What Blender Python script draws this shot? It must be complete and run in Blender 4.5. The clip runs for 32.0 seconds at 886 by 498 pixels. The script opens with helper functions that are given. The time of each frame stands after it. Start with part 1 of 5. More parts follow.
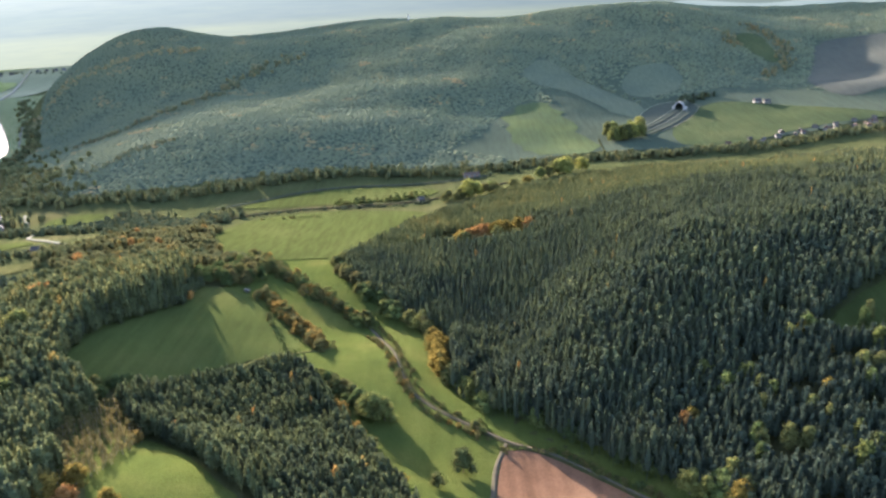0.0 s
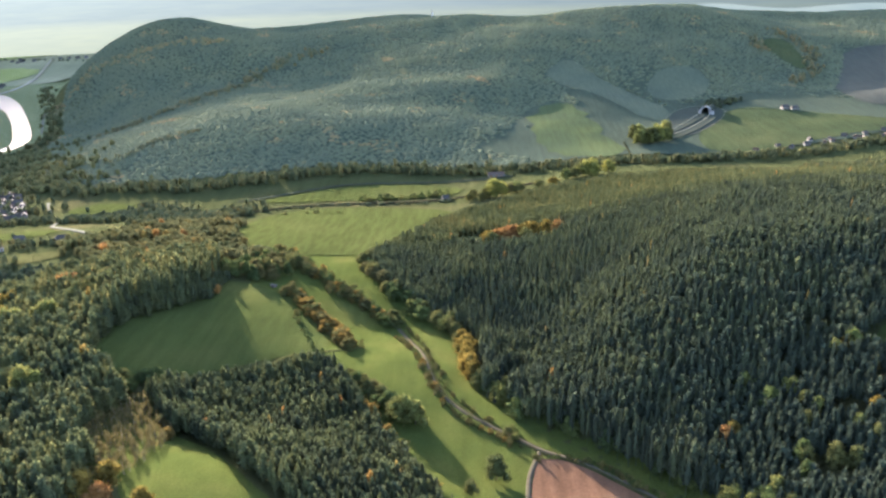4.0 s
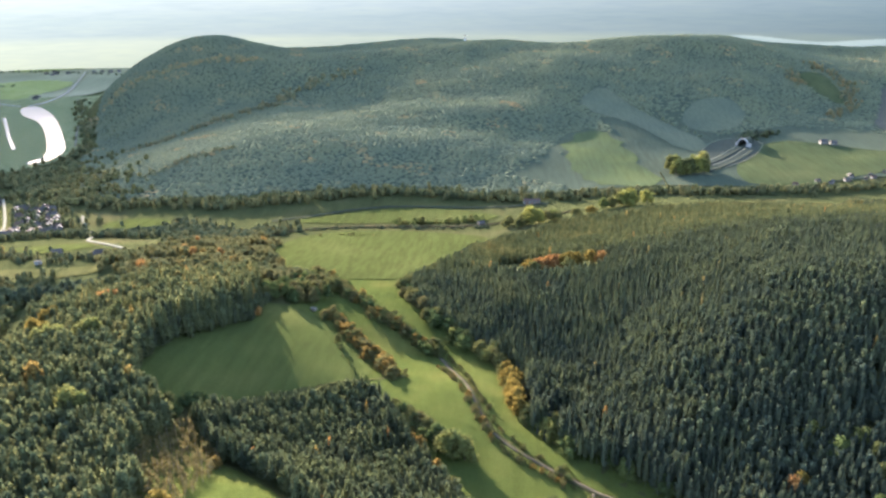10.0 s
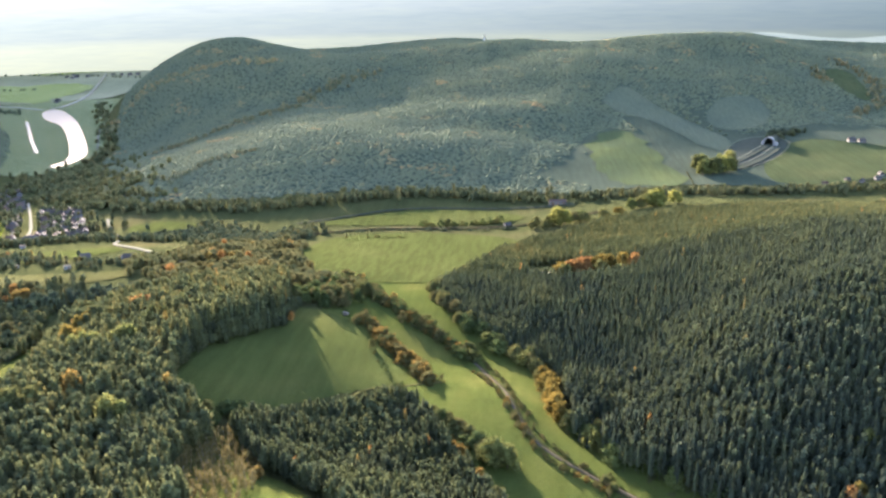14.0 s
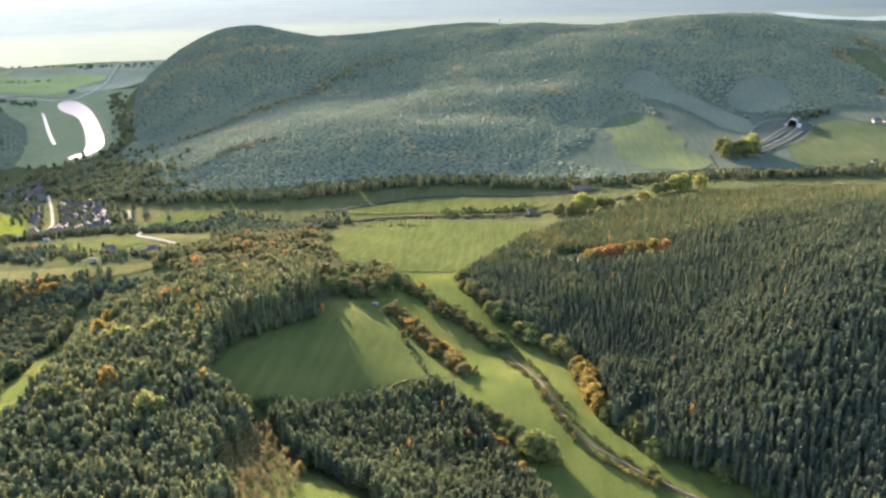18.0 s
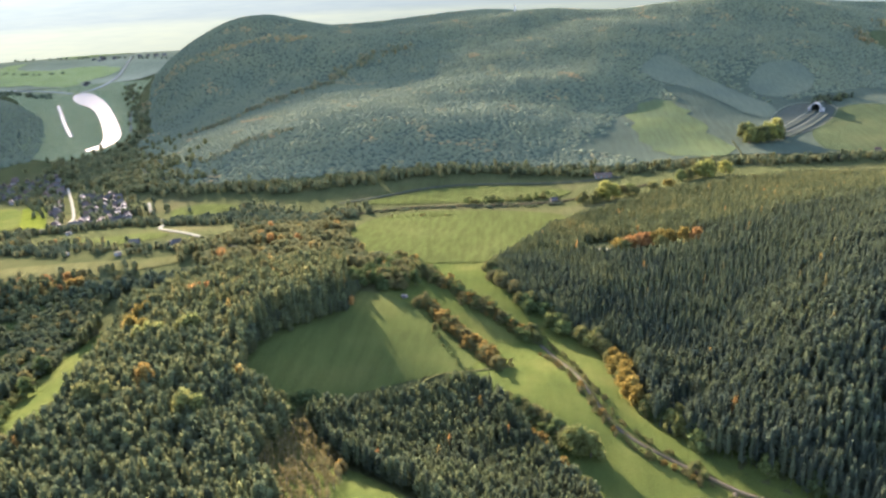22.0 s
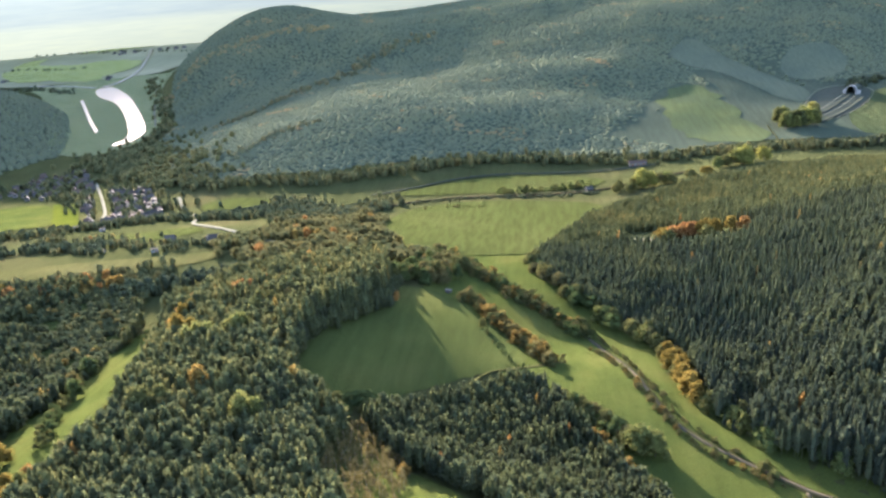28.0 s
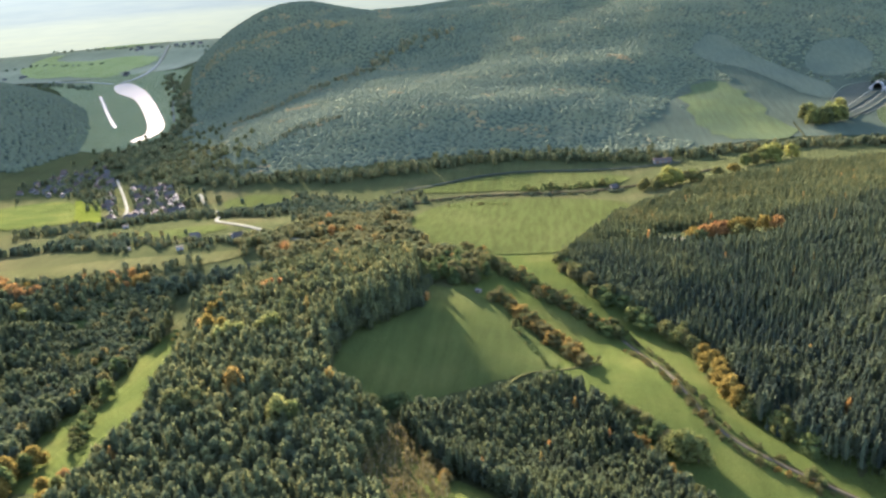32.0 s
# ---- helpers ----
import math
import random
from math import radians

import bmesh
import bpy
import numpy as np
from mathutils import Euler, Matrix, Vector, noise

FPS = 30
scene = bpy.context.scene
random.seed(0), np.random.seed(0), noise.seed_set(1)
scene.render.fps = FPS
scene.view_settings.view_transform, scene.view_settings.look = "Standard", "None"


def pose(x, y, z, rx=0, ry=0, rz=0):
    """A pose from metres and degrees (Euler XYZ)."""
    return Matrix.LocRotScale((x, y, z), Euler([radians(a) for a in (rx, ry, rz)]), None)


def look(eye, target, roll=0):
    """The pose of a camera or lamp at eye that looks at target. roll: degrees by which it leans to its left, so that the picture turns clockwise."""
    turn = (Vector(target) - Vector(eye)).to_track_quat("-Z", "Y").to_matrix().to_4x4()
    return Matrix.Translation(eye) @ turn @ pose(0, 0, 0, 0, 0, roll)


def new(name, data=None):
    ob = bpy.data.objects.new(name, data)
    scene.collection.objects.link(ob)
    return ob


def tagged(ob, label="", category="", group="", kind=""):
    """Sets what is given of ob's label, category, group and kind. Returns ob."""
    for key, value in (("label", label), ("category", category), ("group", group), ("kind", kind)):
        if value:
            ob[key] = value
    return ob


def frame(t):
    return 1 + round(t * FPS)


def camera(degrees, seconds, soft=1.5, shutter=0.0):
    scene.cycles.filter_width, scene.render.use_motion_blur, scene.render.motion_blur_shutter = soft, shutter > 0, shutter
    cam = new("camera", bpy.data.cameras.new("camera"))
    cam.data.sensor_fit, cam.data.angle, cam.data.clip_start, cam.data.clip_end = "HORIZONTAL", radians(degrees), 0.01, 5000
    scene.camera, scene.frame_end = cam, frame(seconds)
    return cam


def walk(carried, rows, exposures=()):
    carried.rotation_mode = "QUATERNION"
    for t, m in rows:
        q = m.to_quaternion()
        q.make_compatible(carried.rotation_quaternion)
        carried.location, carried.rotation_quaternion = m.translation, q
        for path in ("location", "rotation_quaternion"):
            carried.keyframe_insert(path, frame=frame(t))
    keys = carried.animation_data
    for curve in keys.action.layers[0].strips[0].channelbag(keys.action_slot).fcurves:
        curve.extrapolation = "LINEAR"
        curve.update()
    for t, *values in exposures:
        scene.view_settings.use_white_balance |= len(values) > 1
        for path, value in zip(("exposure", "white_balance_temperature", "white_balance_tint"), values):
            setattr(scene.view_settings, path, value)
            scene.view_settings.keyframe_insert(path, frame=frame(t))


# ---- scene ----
cam = camera(55.6, 32.0, soft=2.6)
# the plan below is drawn in units of 1.5 m; UNIT turns it into metres
UNIT = 1.5
METRES, EYE, TILT, LEAN, TURN = 100.0 * UNIT, 232.0 * UNIT, -19.0, 3.0, 0.0
ROWS = [
    (0, 0.00093, -0.00041, -0.00116, 0.000, 0.000, -0.000),
    (0.5, -0.01235, 0.00726, 0.00150, 0.170, 0.017, -0.205),
    (1, -0.02568, 0.01490, 0.00412, 0.312, 0.008, -0.412),
    (1.5, -0.03905, 0.02252, 0.00670, 0.430, -0.022, -0.617),
    (2, -0.05246, 0.03013, 0.00925, 0.535, -0.057, -0.825),
    (2.5, -0.06592, 0.03772, 0.01176, 0.627, -0.100, -1.030),
    (3, -0.07941, 0.04531, 0.01424, 0.705, -0.155, -1.232),
    (3.5, -0.09295, 0.05288, 0.01668, 0.770, -0.210, -1.440),
    (5.5, -0.14747, 0.08312, 0.02608, 1.060, -0.210, -2.270),
    (6, -0.16118, 0.09067, 0.02834, 1.137, -0.117, -2.465),
    (6.5, -0.17492, 0.09821, 0.03057, 1.230, 0.025, -2.652),
    (7, -0.18869, 0.10575, 0.03277, 1.333, 0.220, -2.830),
    (7.5, -0.20249, 0.11328, 0.03494, 1.440, 0.417, -2.998),
    (8, -0.21631, 0.12080, 0.03708, 1.545, 0.593, -3.155),
    (8.5, -0.23015, 0.12831, 0.03919, 1.655, 0.755, -3.288),
    (9, -0.24402, 0.13581, 0.04127, 1.785, 0.920, -3.393),
    (9.5, -0.25790, 0.14330, 0.04333, 1.920, 1.090, -3.480),
    (10, -0.27180, 0.15078, 0.04537, 2.052, 1.243, -3.542),
    (10.5, -0.28572, 0.15824, 0.04738, 2.195, 1.355, -3.572),
    (11, -0.29965, 0.16569, 0.04937, 2.340, 1.423, -3.583),
    (11.5, -0.31359, 0.17312, 0.05135, 2.478, 1.445, -3.575),
    (12, -0.32754, 0.18052, 0.05331, 2.610, 1.440, -3.547),
    (12.5, -0.34150, 0.18791, 0.05525, 2.737, 1.417, -3.502),
    (13, -0.35547, 0.19527, 0.05719, 2.865, 1.365, -3.442),
    (13.5, -0.36944, 0.20260, 0.05911, 2.988, 1.280, -3.372),
    (14, -0.38342, 0.20990, 0.06102, 3.100, 1.167, -3.290),
    (14.5, -0.39739, 0.21717, 0.06292, 3.210, 1.040, -3.200),
    (16.5, -0.45329, 0.24591, 0.07050, 3.610, 0.520, -2.890),
    (17, -0.46725, 0.25300, 0.07239, 3.730, 0.407, -2.812),
    (17.5, -0.48121, 0.26005, 0.07429, 3.835, 0.287, -2.735),
    (18, -0.49515, 0.26706, 0.07618, 3.938, 0.160, -2.655),
    (18.5, -0.50909, 0.27402, 0.07809, 4.043, 0.035, -2.580),
    (19, -0.52302, 0.28094, 0.07999, 4.145, -0.077, -2.510),
    (19.5, -0.53693, 0.28782, 0.08191, 4.242, -0.182, -2.440),
    (20, -0.55083, 0.29465, 0.08383, 4.340, -0.292, -2.373),
    (20.5, -0.56472, 0.30144, 0.08577, 4.445, -0.407, -2.308),
    (21, -0.57859, 0.30819, 0.08771, 4.545, -0.520, -2.240),
    (21.5, -0.59245, 0.31489, 0.08966, 4.633, -0.623, -2.167),
    (22, -0.60629, 0.32155, 0.09162, 4.732, -0.708, -2.095),
    (22.5, -0.62012, 0.32817, 0.09359, 4.845, -0.787, -2.027),
    (23, -0.63392, 0.33475, 0.09557, 4.940, -0.875, -1.960),
    (23.5, -0.64771, 0.34130, 0.09757, 5.022, -0.958, -1.885),
    (24, -0.66149, 0.34781, 0.09957, 5.112, -1.028, -1.805),
    (24.5, -0.67524, 0.35429, 0.10158, 5.210, -1.095, -1.730),
    (25, -0.68897, 0.36075, 0.10360, 5.312, -1.165, -1.660),
    (25.5, -0.70269, 0.36718, 0.10562, 5.410, -1.230, -1.590),
    (27.5, -0.75739, 0.39279, 0.11376, 5.790, -1.490, -1.380),
    (28, -0.77102, 0.39919, 0.11580, 5.905, -1.538, -1.353),
    (28.5, -0.78464, 0.40561, 0.11783, 6.013, -1.585, -1.335),
    (29, -0.79824, 0.41204, 0.11985, 6.117, -1.632, -1.333),
    (29.5, -0.81183, 0.41851, 0.12186, 6.223, -1.677, -1.345),
    (30, -0.82541, 0.42502, 0.12386, 6.330, -1.725, -1.367),
    (30.5, -0.83898, 0.43158, 0.12584, 6.440, -1.767, -1.393),
    (31, -0.85254, 0.43819, 0.12779, 6.545, -1.800, -1.422),
    (31.5, -0.86609, 0.44489, 0.12972, 6.647, -1.828, -1.458),
    (32, -0.87964, 0.45166, 0.13162, 6.760, -1.850, -1.490),
]
walk(cam, [(t, pose(0, 0, EYE, TILT, LEAN, TURN) @ pose(METRES * x, METRES * y, METRES * z, 90 + pitch, roll, yaw)) for t, x, y, z, yaw, pitch, roll in ROWS],
     exposures=[(0, 3.12, 5900, 26), (9, 3.25, 5920, 26), (14, 3.33, 6060, 30), (20, 3.38, 6110, 31), (25, 3.29, 5970, 28), (32, 3.21, 5900, 27)])

# ---- light ----
SUN_AZ, SUN_EL = -27.0, 11.2
world = bpy.data.worlds.new("world")
scene.world = world
world.use_nodes = True
sky = world.node_tree.nodes.new("ShaderNodeTexSky")
sky.sky_type, sky.sun_disc = "NISHITA", False
sky.sun_elevation, sky.sun_rotation = radians(SUN_EL), radians(SUN_AZ)
sky.altitude, sky.air_density, sky.dust_density, sky.ozone_density = 400, 1.0, 1.6, 1.0
background = world.node_tree.nodes["Background"]
background.inputs["Strength"].default_value = 0.135
world.node_tree.links.new(sky.outputs[0], background.inputs["Color"])
sun_way = Vector((math.sin(radians(SUN_AZ)) * math.cos(radians(SUN_EL)), math.cos(radians(SUN_AZ)) * math.cos(radians(SUN_EL)), math.sin(radians(SUN_EL))))
sun = new("sun", bpy.data.lights.new("sun", "SUN"))
sun.data.energy, sun.data.angle, sun.data.color = 5.0, radians(0.53), (1.0, 0.88, 0.66)
sun.matrix_world = look(sun_way * 4500, (0, 0, 0))


# ---- materials ----
def nodes_of(name):
    m = bpy.data.materials.new(name)
    m.use_nodes = True
    return m, m.node_tree.nodes, m.node_tree.links, m.node_tree.nodes["Principled BSDF"]


def ramp(nodes, stops):
    r = nodes.new("ShaderNodeValToRGB")
    while len(r.color_ramp.elements) < len(stops):
        r.color_ramp.elements.new(0.5)
    for e, (at, c) in zip(r.color_ramp.elements, stops):
        e.position, e.color = at, (*c, 1)
    return r


def noise_node(nodes, links, scale, detail=4, stretch=(1, 1, 1), turn=0.0):
    co, mp, n = nodes.new("ShaderNodeTexCoord"), nodes.new("ShaderNodeMapping"), nodes.new("ShaderNodeTexNoise")
    mp.inputs["Scale"].default_value, mp.inputs["Rotation"].default_value = stretch, (0, 0, turn)
    n.inputs["Scale"].default_value, n.inputs["Detail"].default_value = scale, detail
    links.new(co.outputs["Object"], mp.inputs["Vector"])
    links.new(mp.outputs[0], n.inputs["Vector"])
    return n


def mixed(nodes, links, a, b, factor, blend="MIX"):
    m = nodes.new("ShaderNodeMix")
    m.data_type, m.blend_type = "RGBA", blend
    for socket, value in ((m.inputs["Factor"], factor), (m.inputs["A"], a), (m.inputs["B"], b)):
        if isinstance(value, (int, float)):
            socket.default_value = value
        elif isinstance(value, tuple):
            socket.default_value = (*value, 1)
        else:
            links.new(value, socket)
    return m.outputs["Result"]


def field_material(name, low, mid, high, coarse=0.02, turn=0.5, rows=0.0, rough=0.9, sheen=0.0, sheen_tint=(0.9, 1.0, 0.7), bump=1.0, gloss=0.0):
    """Grass or tilled soil: broad patches, streaks along the working direction and fine grain."""
    m, nodes, links, p = nodes_of(name)
    patches = noise_node(nodes, links, coarse, 5)
    streaks = noise_node(nodes, links, 0.25, 3, (1, 0.06, 1), turn)
    grain = noise_node(nodes, links, 1.3, 6)
    c = ramp(nodes, [(0.3, low), (0.5, mid), (0.7, high)])
    links.new(patches.outputs["Fac"], c.inputs["Fac"])
    s = ramp(nodes, [(0.35, (0.72,) * 3), (0.65, (1.12,) * 3)])
    links.new(streaks.outputs["Fac"], s.inputs["Fac"])
    g = ramp(nodes, [(0.3, (0.75,) * 3), (0.7, (1.15,) * 3)])
    links.new(grain.outputs["Fac"], g.inputs["Fac"])
    colour = mixed(nodes, links, c.outputs["Color"], s.outputs["Color"], 0.35 + rows, "MULTIPLY")
    colour = mixed(nodes, links, colour, g.outputs["Color"], 0.8, "MULTIPLY")
    links.new(colour, p.inputs["Base Color"])
    b = nodes.new("ShaderNodeBump")
    b.inputs["Strength"].default_value, b.inputs["Distance"].default_value = bump, 1.6 * bump
    blades = noise_node(nodes, links, 4.0, 2)
    links.new(blades.outputs["Fac"], b.inputs["Height"])
    links.new(b.outputs[0], p.inputs["Normal"])
    p.inputs["Roughness"].default_value = rough
    p.inputs["Specular IOR Level"].default_value = gloss
    p.inputs["Sheen Weight"].default_value, p.inputs["Sheen Roughness"].default_value = sheen, 0.4
    p.inputs["Sheen Tint"].default_value = (*sheen_tint, 1)
    return m


def leaf_material(name, stops, through_share=0.3, by="tone", sheen=0.0, tint=(0.85, 0.95, 1.0), low=0.6, high=1.3, grain_share=0.7):
    """Foliage: colour by tree, mottled by clump, with light passing through the leaves."""
    m, nodes, links, p = nodes_of(name)
    c = ramp(nodes, stops)
    if by == "tone":
        a = nodes.new("ShaderNodeAttribute")
        a.attribute_name = "tone"
        links.new(a.outputs["Fac"], c.inputs["Fac"])
    else:
        a = nodes.new("ShaderNodeObjectInfo")
        links.new(a.outputs["Random"], c.inputs["Fac"])
    island = nodes.new("ShaderNodeNewGeometry")
    mott = ramp(nodes, [(0.0, (low,) * 3), (1.0, (high,) * 3)])
    links.new(island.outputs["Random Per Island"], mott.inputs["Fac"])
    colour = mixed(nodes, links, c.outputs["Color"], mott.outputs["Color"], 1.0, "MULTIPLY")
    grain = noise_node(nodes, links, 2.2, 4)
    gr = ramp(nodes, [(0.3, (0.7,) * 3), (0.7, (1.2,) * 3)])
    links.new(grain.outputs["Fac"], gr.inputs["Fac"])
    colour = mixed(nodes, links, colour, gr.outputs["Color"], grain_share, "MULTIPLY")
    links.new(colour, p.inputs["Base Color"])
    p.inputs["Roughness"].default_value = 0.95
    p.inputs["Specular IOR Level"].default_value = 0.0
    p.inputs["Sheen Weight"].default_value, p.inputs["Sheen Tint"].default_value = sheen, (*tint, 1)
    p.inputs["Sheen Roughness"].default_value = 0.85
    tr, mx = nodes.new("ShaderNodeBsdfTranslucent"), nodes.new("ShaderNodeMixShader")
    links.new(colour, tr.inputs["Color"])
    mx.inputs["Fac"].default_value = through_share
    links.new(p.outputs[0], mx.inputs[1])
    links.new(tr.outputs[0], mx.inputs[2])
    links.new(mx.outputs[0], nodes["Material Output"].inputs["Surface"])
    return m


def plain_material(name, low, high, scale=0.6, rough=0.8, metal=0.0, bump=0.2, gloss=0.2):
    m, nodes, links, p = nodes_of(name)
    n = noise_node(nodes, links, scale, 6)
    c = ramp(nodes, [(0.3, low), (0.7, high)])
    links.new(n.outputs["Fac"], c.inputs["Fac"])
    info = nodes.new("ShaderNodeObjectInfo")
    s = ramp(nodes, [(0.0, (0.8,) * 3), (1.0, (1.15,) * 3)])
    links.new(info.outputs["Random"], s.inputs["Fac"])
    links.new(mixed(nodes, links, c.outputs["Color"], s.outputs["Color"], 1.0, "MULTIPLY"), p.inputs["Base Color"])
    b = nodes.new("ShaderNodeBump")
    b.inputs["Strength"].default_value, b.inputs["Distance"].default_value = bump, 0.1
    links.new(n.outputs["Fac"], b.inputs["Height"])
    links.new(b.outputs[0], p.inputs["Normal"])
    p.inputs["Roughness"].default_value, p.inputs["Metallic"].default_value = rough, metal
    p.inputs["Specular IOR Level"].default_value = gloss
    return m


M_GROUND = field_material("rough_grass", (0.046, 0.054, 0.022), (0.062, 0.070, 0.027), (0.088, 0.084, 0.036), 0.012)
M_MEADOW = field_material("meadow_grass", (0.053, 0.073, 0.018), (0.067, 0.086, 0.020), (0.091, 0.101, 0.026), 0.03, 0.5, 0.0, sheen=0.012)
M_SEED = field_material("young_crop", (0.050, 0.067, 0.020), (0.060, 0.078, 0.022), (0.078, 0.090, 0.027), 0.02, 0.45, 0.1, sheen=0.02, sheen_tint=(1.0, 1.0, 0.45))
M_OLIVE = field_material("olive_stubble", (0.056, 0.070, 0.021), (0.063, 0.078, 0.023), (0.076, 0.086, 0.028), 0.008, 1.3, 0.3)
M_STRAW = field_material("dry_grass", (0.072, 0.078, 0.028), (0.092, 0.094, 0.036), (0.115, 0.110, 0.044), 0.02, 1.2, 0.1)
M_SOIL = field_material("ploughed_soil", (0.088, 0.050, 0.029), (0.112, 0.064, 0.037), (0.138, 0.083, 0.049), 0.04, 0.6, 0.3, bump=0.4)
# sheen on the hill, riverside and plain grasses imitates haze over them
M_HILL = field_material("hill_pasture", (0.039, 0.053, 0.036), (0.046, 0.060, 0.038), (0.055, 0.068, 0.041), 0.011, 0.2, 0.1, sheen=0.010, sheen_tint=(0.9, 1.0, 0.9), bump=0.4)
# plain_meadow and misty_plain_fields are pale too: haze in their base colour
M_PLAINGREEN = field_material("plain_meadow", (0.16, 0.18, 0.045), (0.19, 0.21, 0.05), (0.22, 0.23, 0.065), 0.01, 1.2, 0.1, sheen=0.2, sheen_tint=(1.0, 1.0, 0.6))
M_RIVERSIDE = field_material("riverside_meadow", (0.066, 0.088, 0.036), (0.082, 0.104, 0.042), (0.10, 0.118, 0.052), 0.01, 1.2, 0.1, sheen=0.25, sheen_tint=(1.0, 1.0, 0.55))
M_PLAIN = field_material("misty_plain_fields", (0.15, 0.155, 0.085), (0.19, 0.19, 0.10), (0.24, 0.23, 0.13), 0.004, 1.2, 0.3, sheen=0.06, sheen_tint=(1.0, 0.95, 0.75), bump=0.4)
M_HILLGREEN = field_material("hill_meadow", (0.043, 0.060, 0.030), (0.052, 0.070, 0.029), (0.072, 0.086, 0.030), 0.012, 0.2, 0.1, sheen=0.015, bump=0.4)
M_HILLDRY = field_material("hill_dry_grass", (0.060, 0.075, 0.050), (0.071, 0.086, 0.053), (0.084, 0.096, 0.057), 0.01, 0.2, 0.1, sheen=0.02, sheen_tint=(0.9, 1.0, 0.9), bump=0.4)
M_HILLBROWN = field_material("hill_fallow", (0.047, 0.053, 0.041), (0.057, 0.060, 0.044), (0.070, 0.070, 0.050), 0.012, 0.3, 0.1, sheen=0.02, sheen_tint=(0.95, 1.0, 0.95), bump=0.4)
# brighter copy of hill_meadow: the sunlight is put into its colour
M_HILLLIT = field_material("sunlit_hill_grass", (0.046, 0.062, 0.030), (0.057, 0.074, 0.033), (0.074, 0.085, 0.037), 0.014, 0.3, 0.1)
M_YELLOWCROP = field_material("mustard_crop", (0.066, 0.088, 0.014), (0.084, 0.106, 0.016), (0.104, 0.120, 0.020), 0.03, 0.5, 0.2)
M_VERGE = field_material("dry_verge", (0.040, 0.046, 0.018), (0.050, 0.052, 0.022), (0.066, 0.062, 0.028), 0.08)
M_LITTER = field_material("forest_floor", (0.03, 0.03, 0.018), (0.05, 0.045, 0.025), (0.08, 0.065, 0.035), 0.05)
# slight sheen on pine and mixed foliage stands in for a haze veil
M_PINE = leaf_material("pine_needles", [(0.0, (0.040, 0.054, 0.035)), (0.45, (0.074, 0.088, 0.041)), (0.8, (0.118, 0.118, 0.045)), (0.93, (0.155, 0.136, 0.052)), (0.97, (0.27, 0.19, 0.05)), (1.0, (0.33, 0.17, 0.05))], 0.27, sheen=0.018, tint=(0.95, 1.0, 0.9), low=0.75, high=1.2)
M_MIXED = leaf_material("mixed_wood_foliage", [(0.0, (0.045, 0.057, 0.031)), (0.45, (0.076, 0.090, 0.038)), (0.8, (0.116, 0.118, 0.043)), (0.93, (0.160, 0.140, 0.048)), (0.97, (0.27, 0.19, 0.05)), (1.0, (0.33, 0.17, 0.05))], 0.32, sheen=0.018, tint=(1.0, 1.0, 0.8), low=0.7, high=1.25)
# far foliage carries painted haze: raised pale colours plus a cool sheen
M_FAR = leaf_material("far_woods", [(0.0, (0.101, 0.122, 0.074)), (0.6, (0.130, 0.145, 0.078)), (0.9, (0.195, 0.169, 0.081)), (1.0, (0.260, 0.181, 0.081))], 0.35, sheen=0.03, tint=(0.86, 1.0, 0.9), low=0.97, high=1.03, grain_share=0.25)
M_GREEN = leaf_material("green_leaves", [(0.0, (0.052, 0.074, 0.028)), (1.0, (0.092, 0.115, 0.036))], 0.3, "object")
M_OLIVELEAF = leaf_material("olive_leaves", [(0.0, (0.068, 0.080, 0.030)), (1.0, (0.118, 0.115, 0.038))], 0.3, "object")
M_YELLOW = leaf_material("yellow_leaves", [(0.0, (0.125, 0.098, 0.024)), (1.0, (0.185, 0.135, 0.032))], 0.4, "object")
M_ORANGE = leaf_material("orange_leaves", [(0.0, (0.22, 0.112, 0.04)), (1.0, (0.28, 0.16, 0.05))], 0.35, "object")
M_LIME = leaf_material("yellow_green_leaves", [(0.0, (0.10, 0.116, 0.036)), (1.0, (0.15, 0.152, 0.046))], 0.4, "object")
M_BIRCH = leaf_material("pale_birch_leaves", [(0.0, (0.10, 0.088, 0.034)), (1.0, (0.15, 0.122, 0.046))], 0.4, "object")
M_RUST = leaf_material("rust_leaves", [(0.0, (0.145, 0.104, 0.030)), (1.0, (0.215, 0.144, 0.040))], 0.4, "object")
M_BRIGHT = leaf_material("bright_yellow_green_leaves", [(0.0, (0.17, 0.175, 0.045)), (1.0, (0.24, 0.235, 0.06))], 0.5, "object")
M_BROWN = leaf_material("brown_leaves", [(0.0, (0.088, 0.084, 0.034)), (1.0, (0.14, 0.122, 0.044))], 0.3, "object")
M_BARK = plain_material("bark", (0.06, 0.045, 0.03), (0.14, 0.11, 0.08), 3.0, 0.9)
M_BIRCHBARK = plain_material("birch_bark", (0.14, 0.12, 0.09), (0.26, 0.23, 0.18), 3.0, 0.8)
M_ASPHALT = plain_material("worn_asphalt", (0.050, 0.045, 0.030), (0.072, 0.064, 0.043), 0.3, 0.9, gloss=0.0)
M_GRAVEL = plain_material("pale_gravel", (0.145, 0.14, 0.10), (0.21, 0.205, 0.15), 0.4, 0.9, gloss=0.0)
M_TARMAC = plain_material("dark_motorway_tarmac", (0.028, 0.028, 0.030), (0.045, 0.045, 0.046), 0.3, 0.9, gloss=0.0)
M_CONCRETE = plain_material("concrete", (0.20, 0.195, 0.18), (0.30, 0.29, 0.27), 0.2, 0.8, gloss=0.0)
M_PLASTER = plain_material("pale_plaster", (0.10, 0.092, 0.076), (0.18, 0.165, 0.138), 0.4, 0.8)
M_TILES = plain_material("red_roof_tiles", (0.062, 0.045, 0.036), (0.10, 0.07, 0.054), 1.2, 0.85, gloss=0.03)
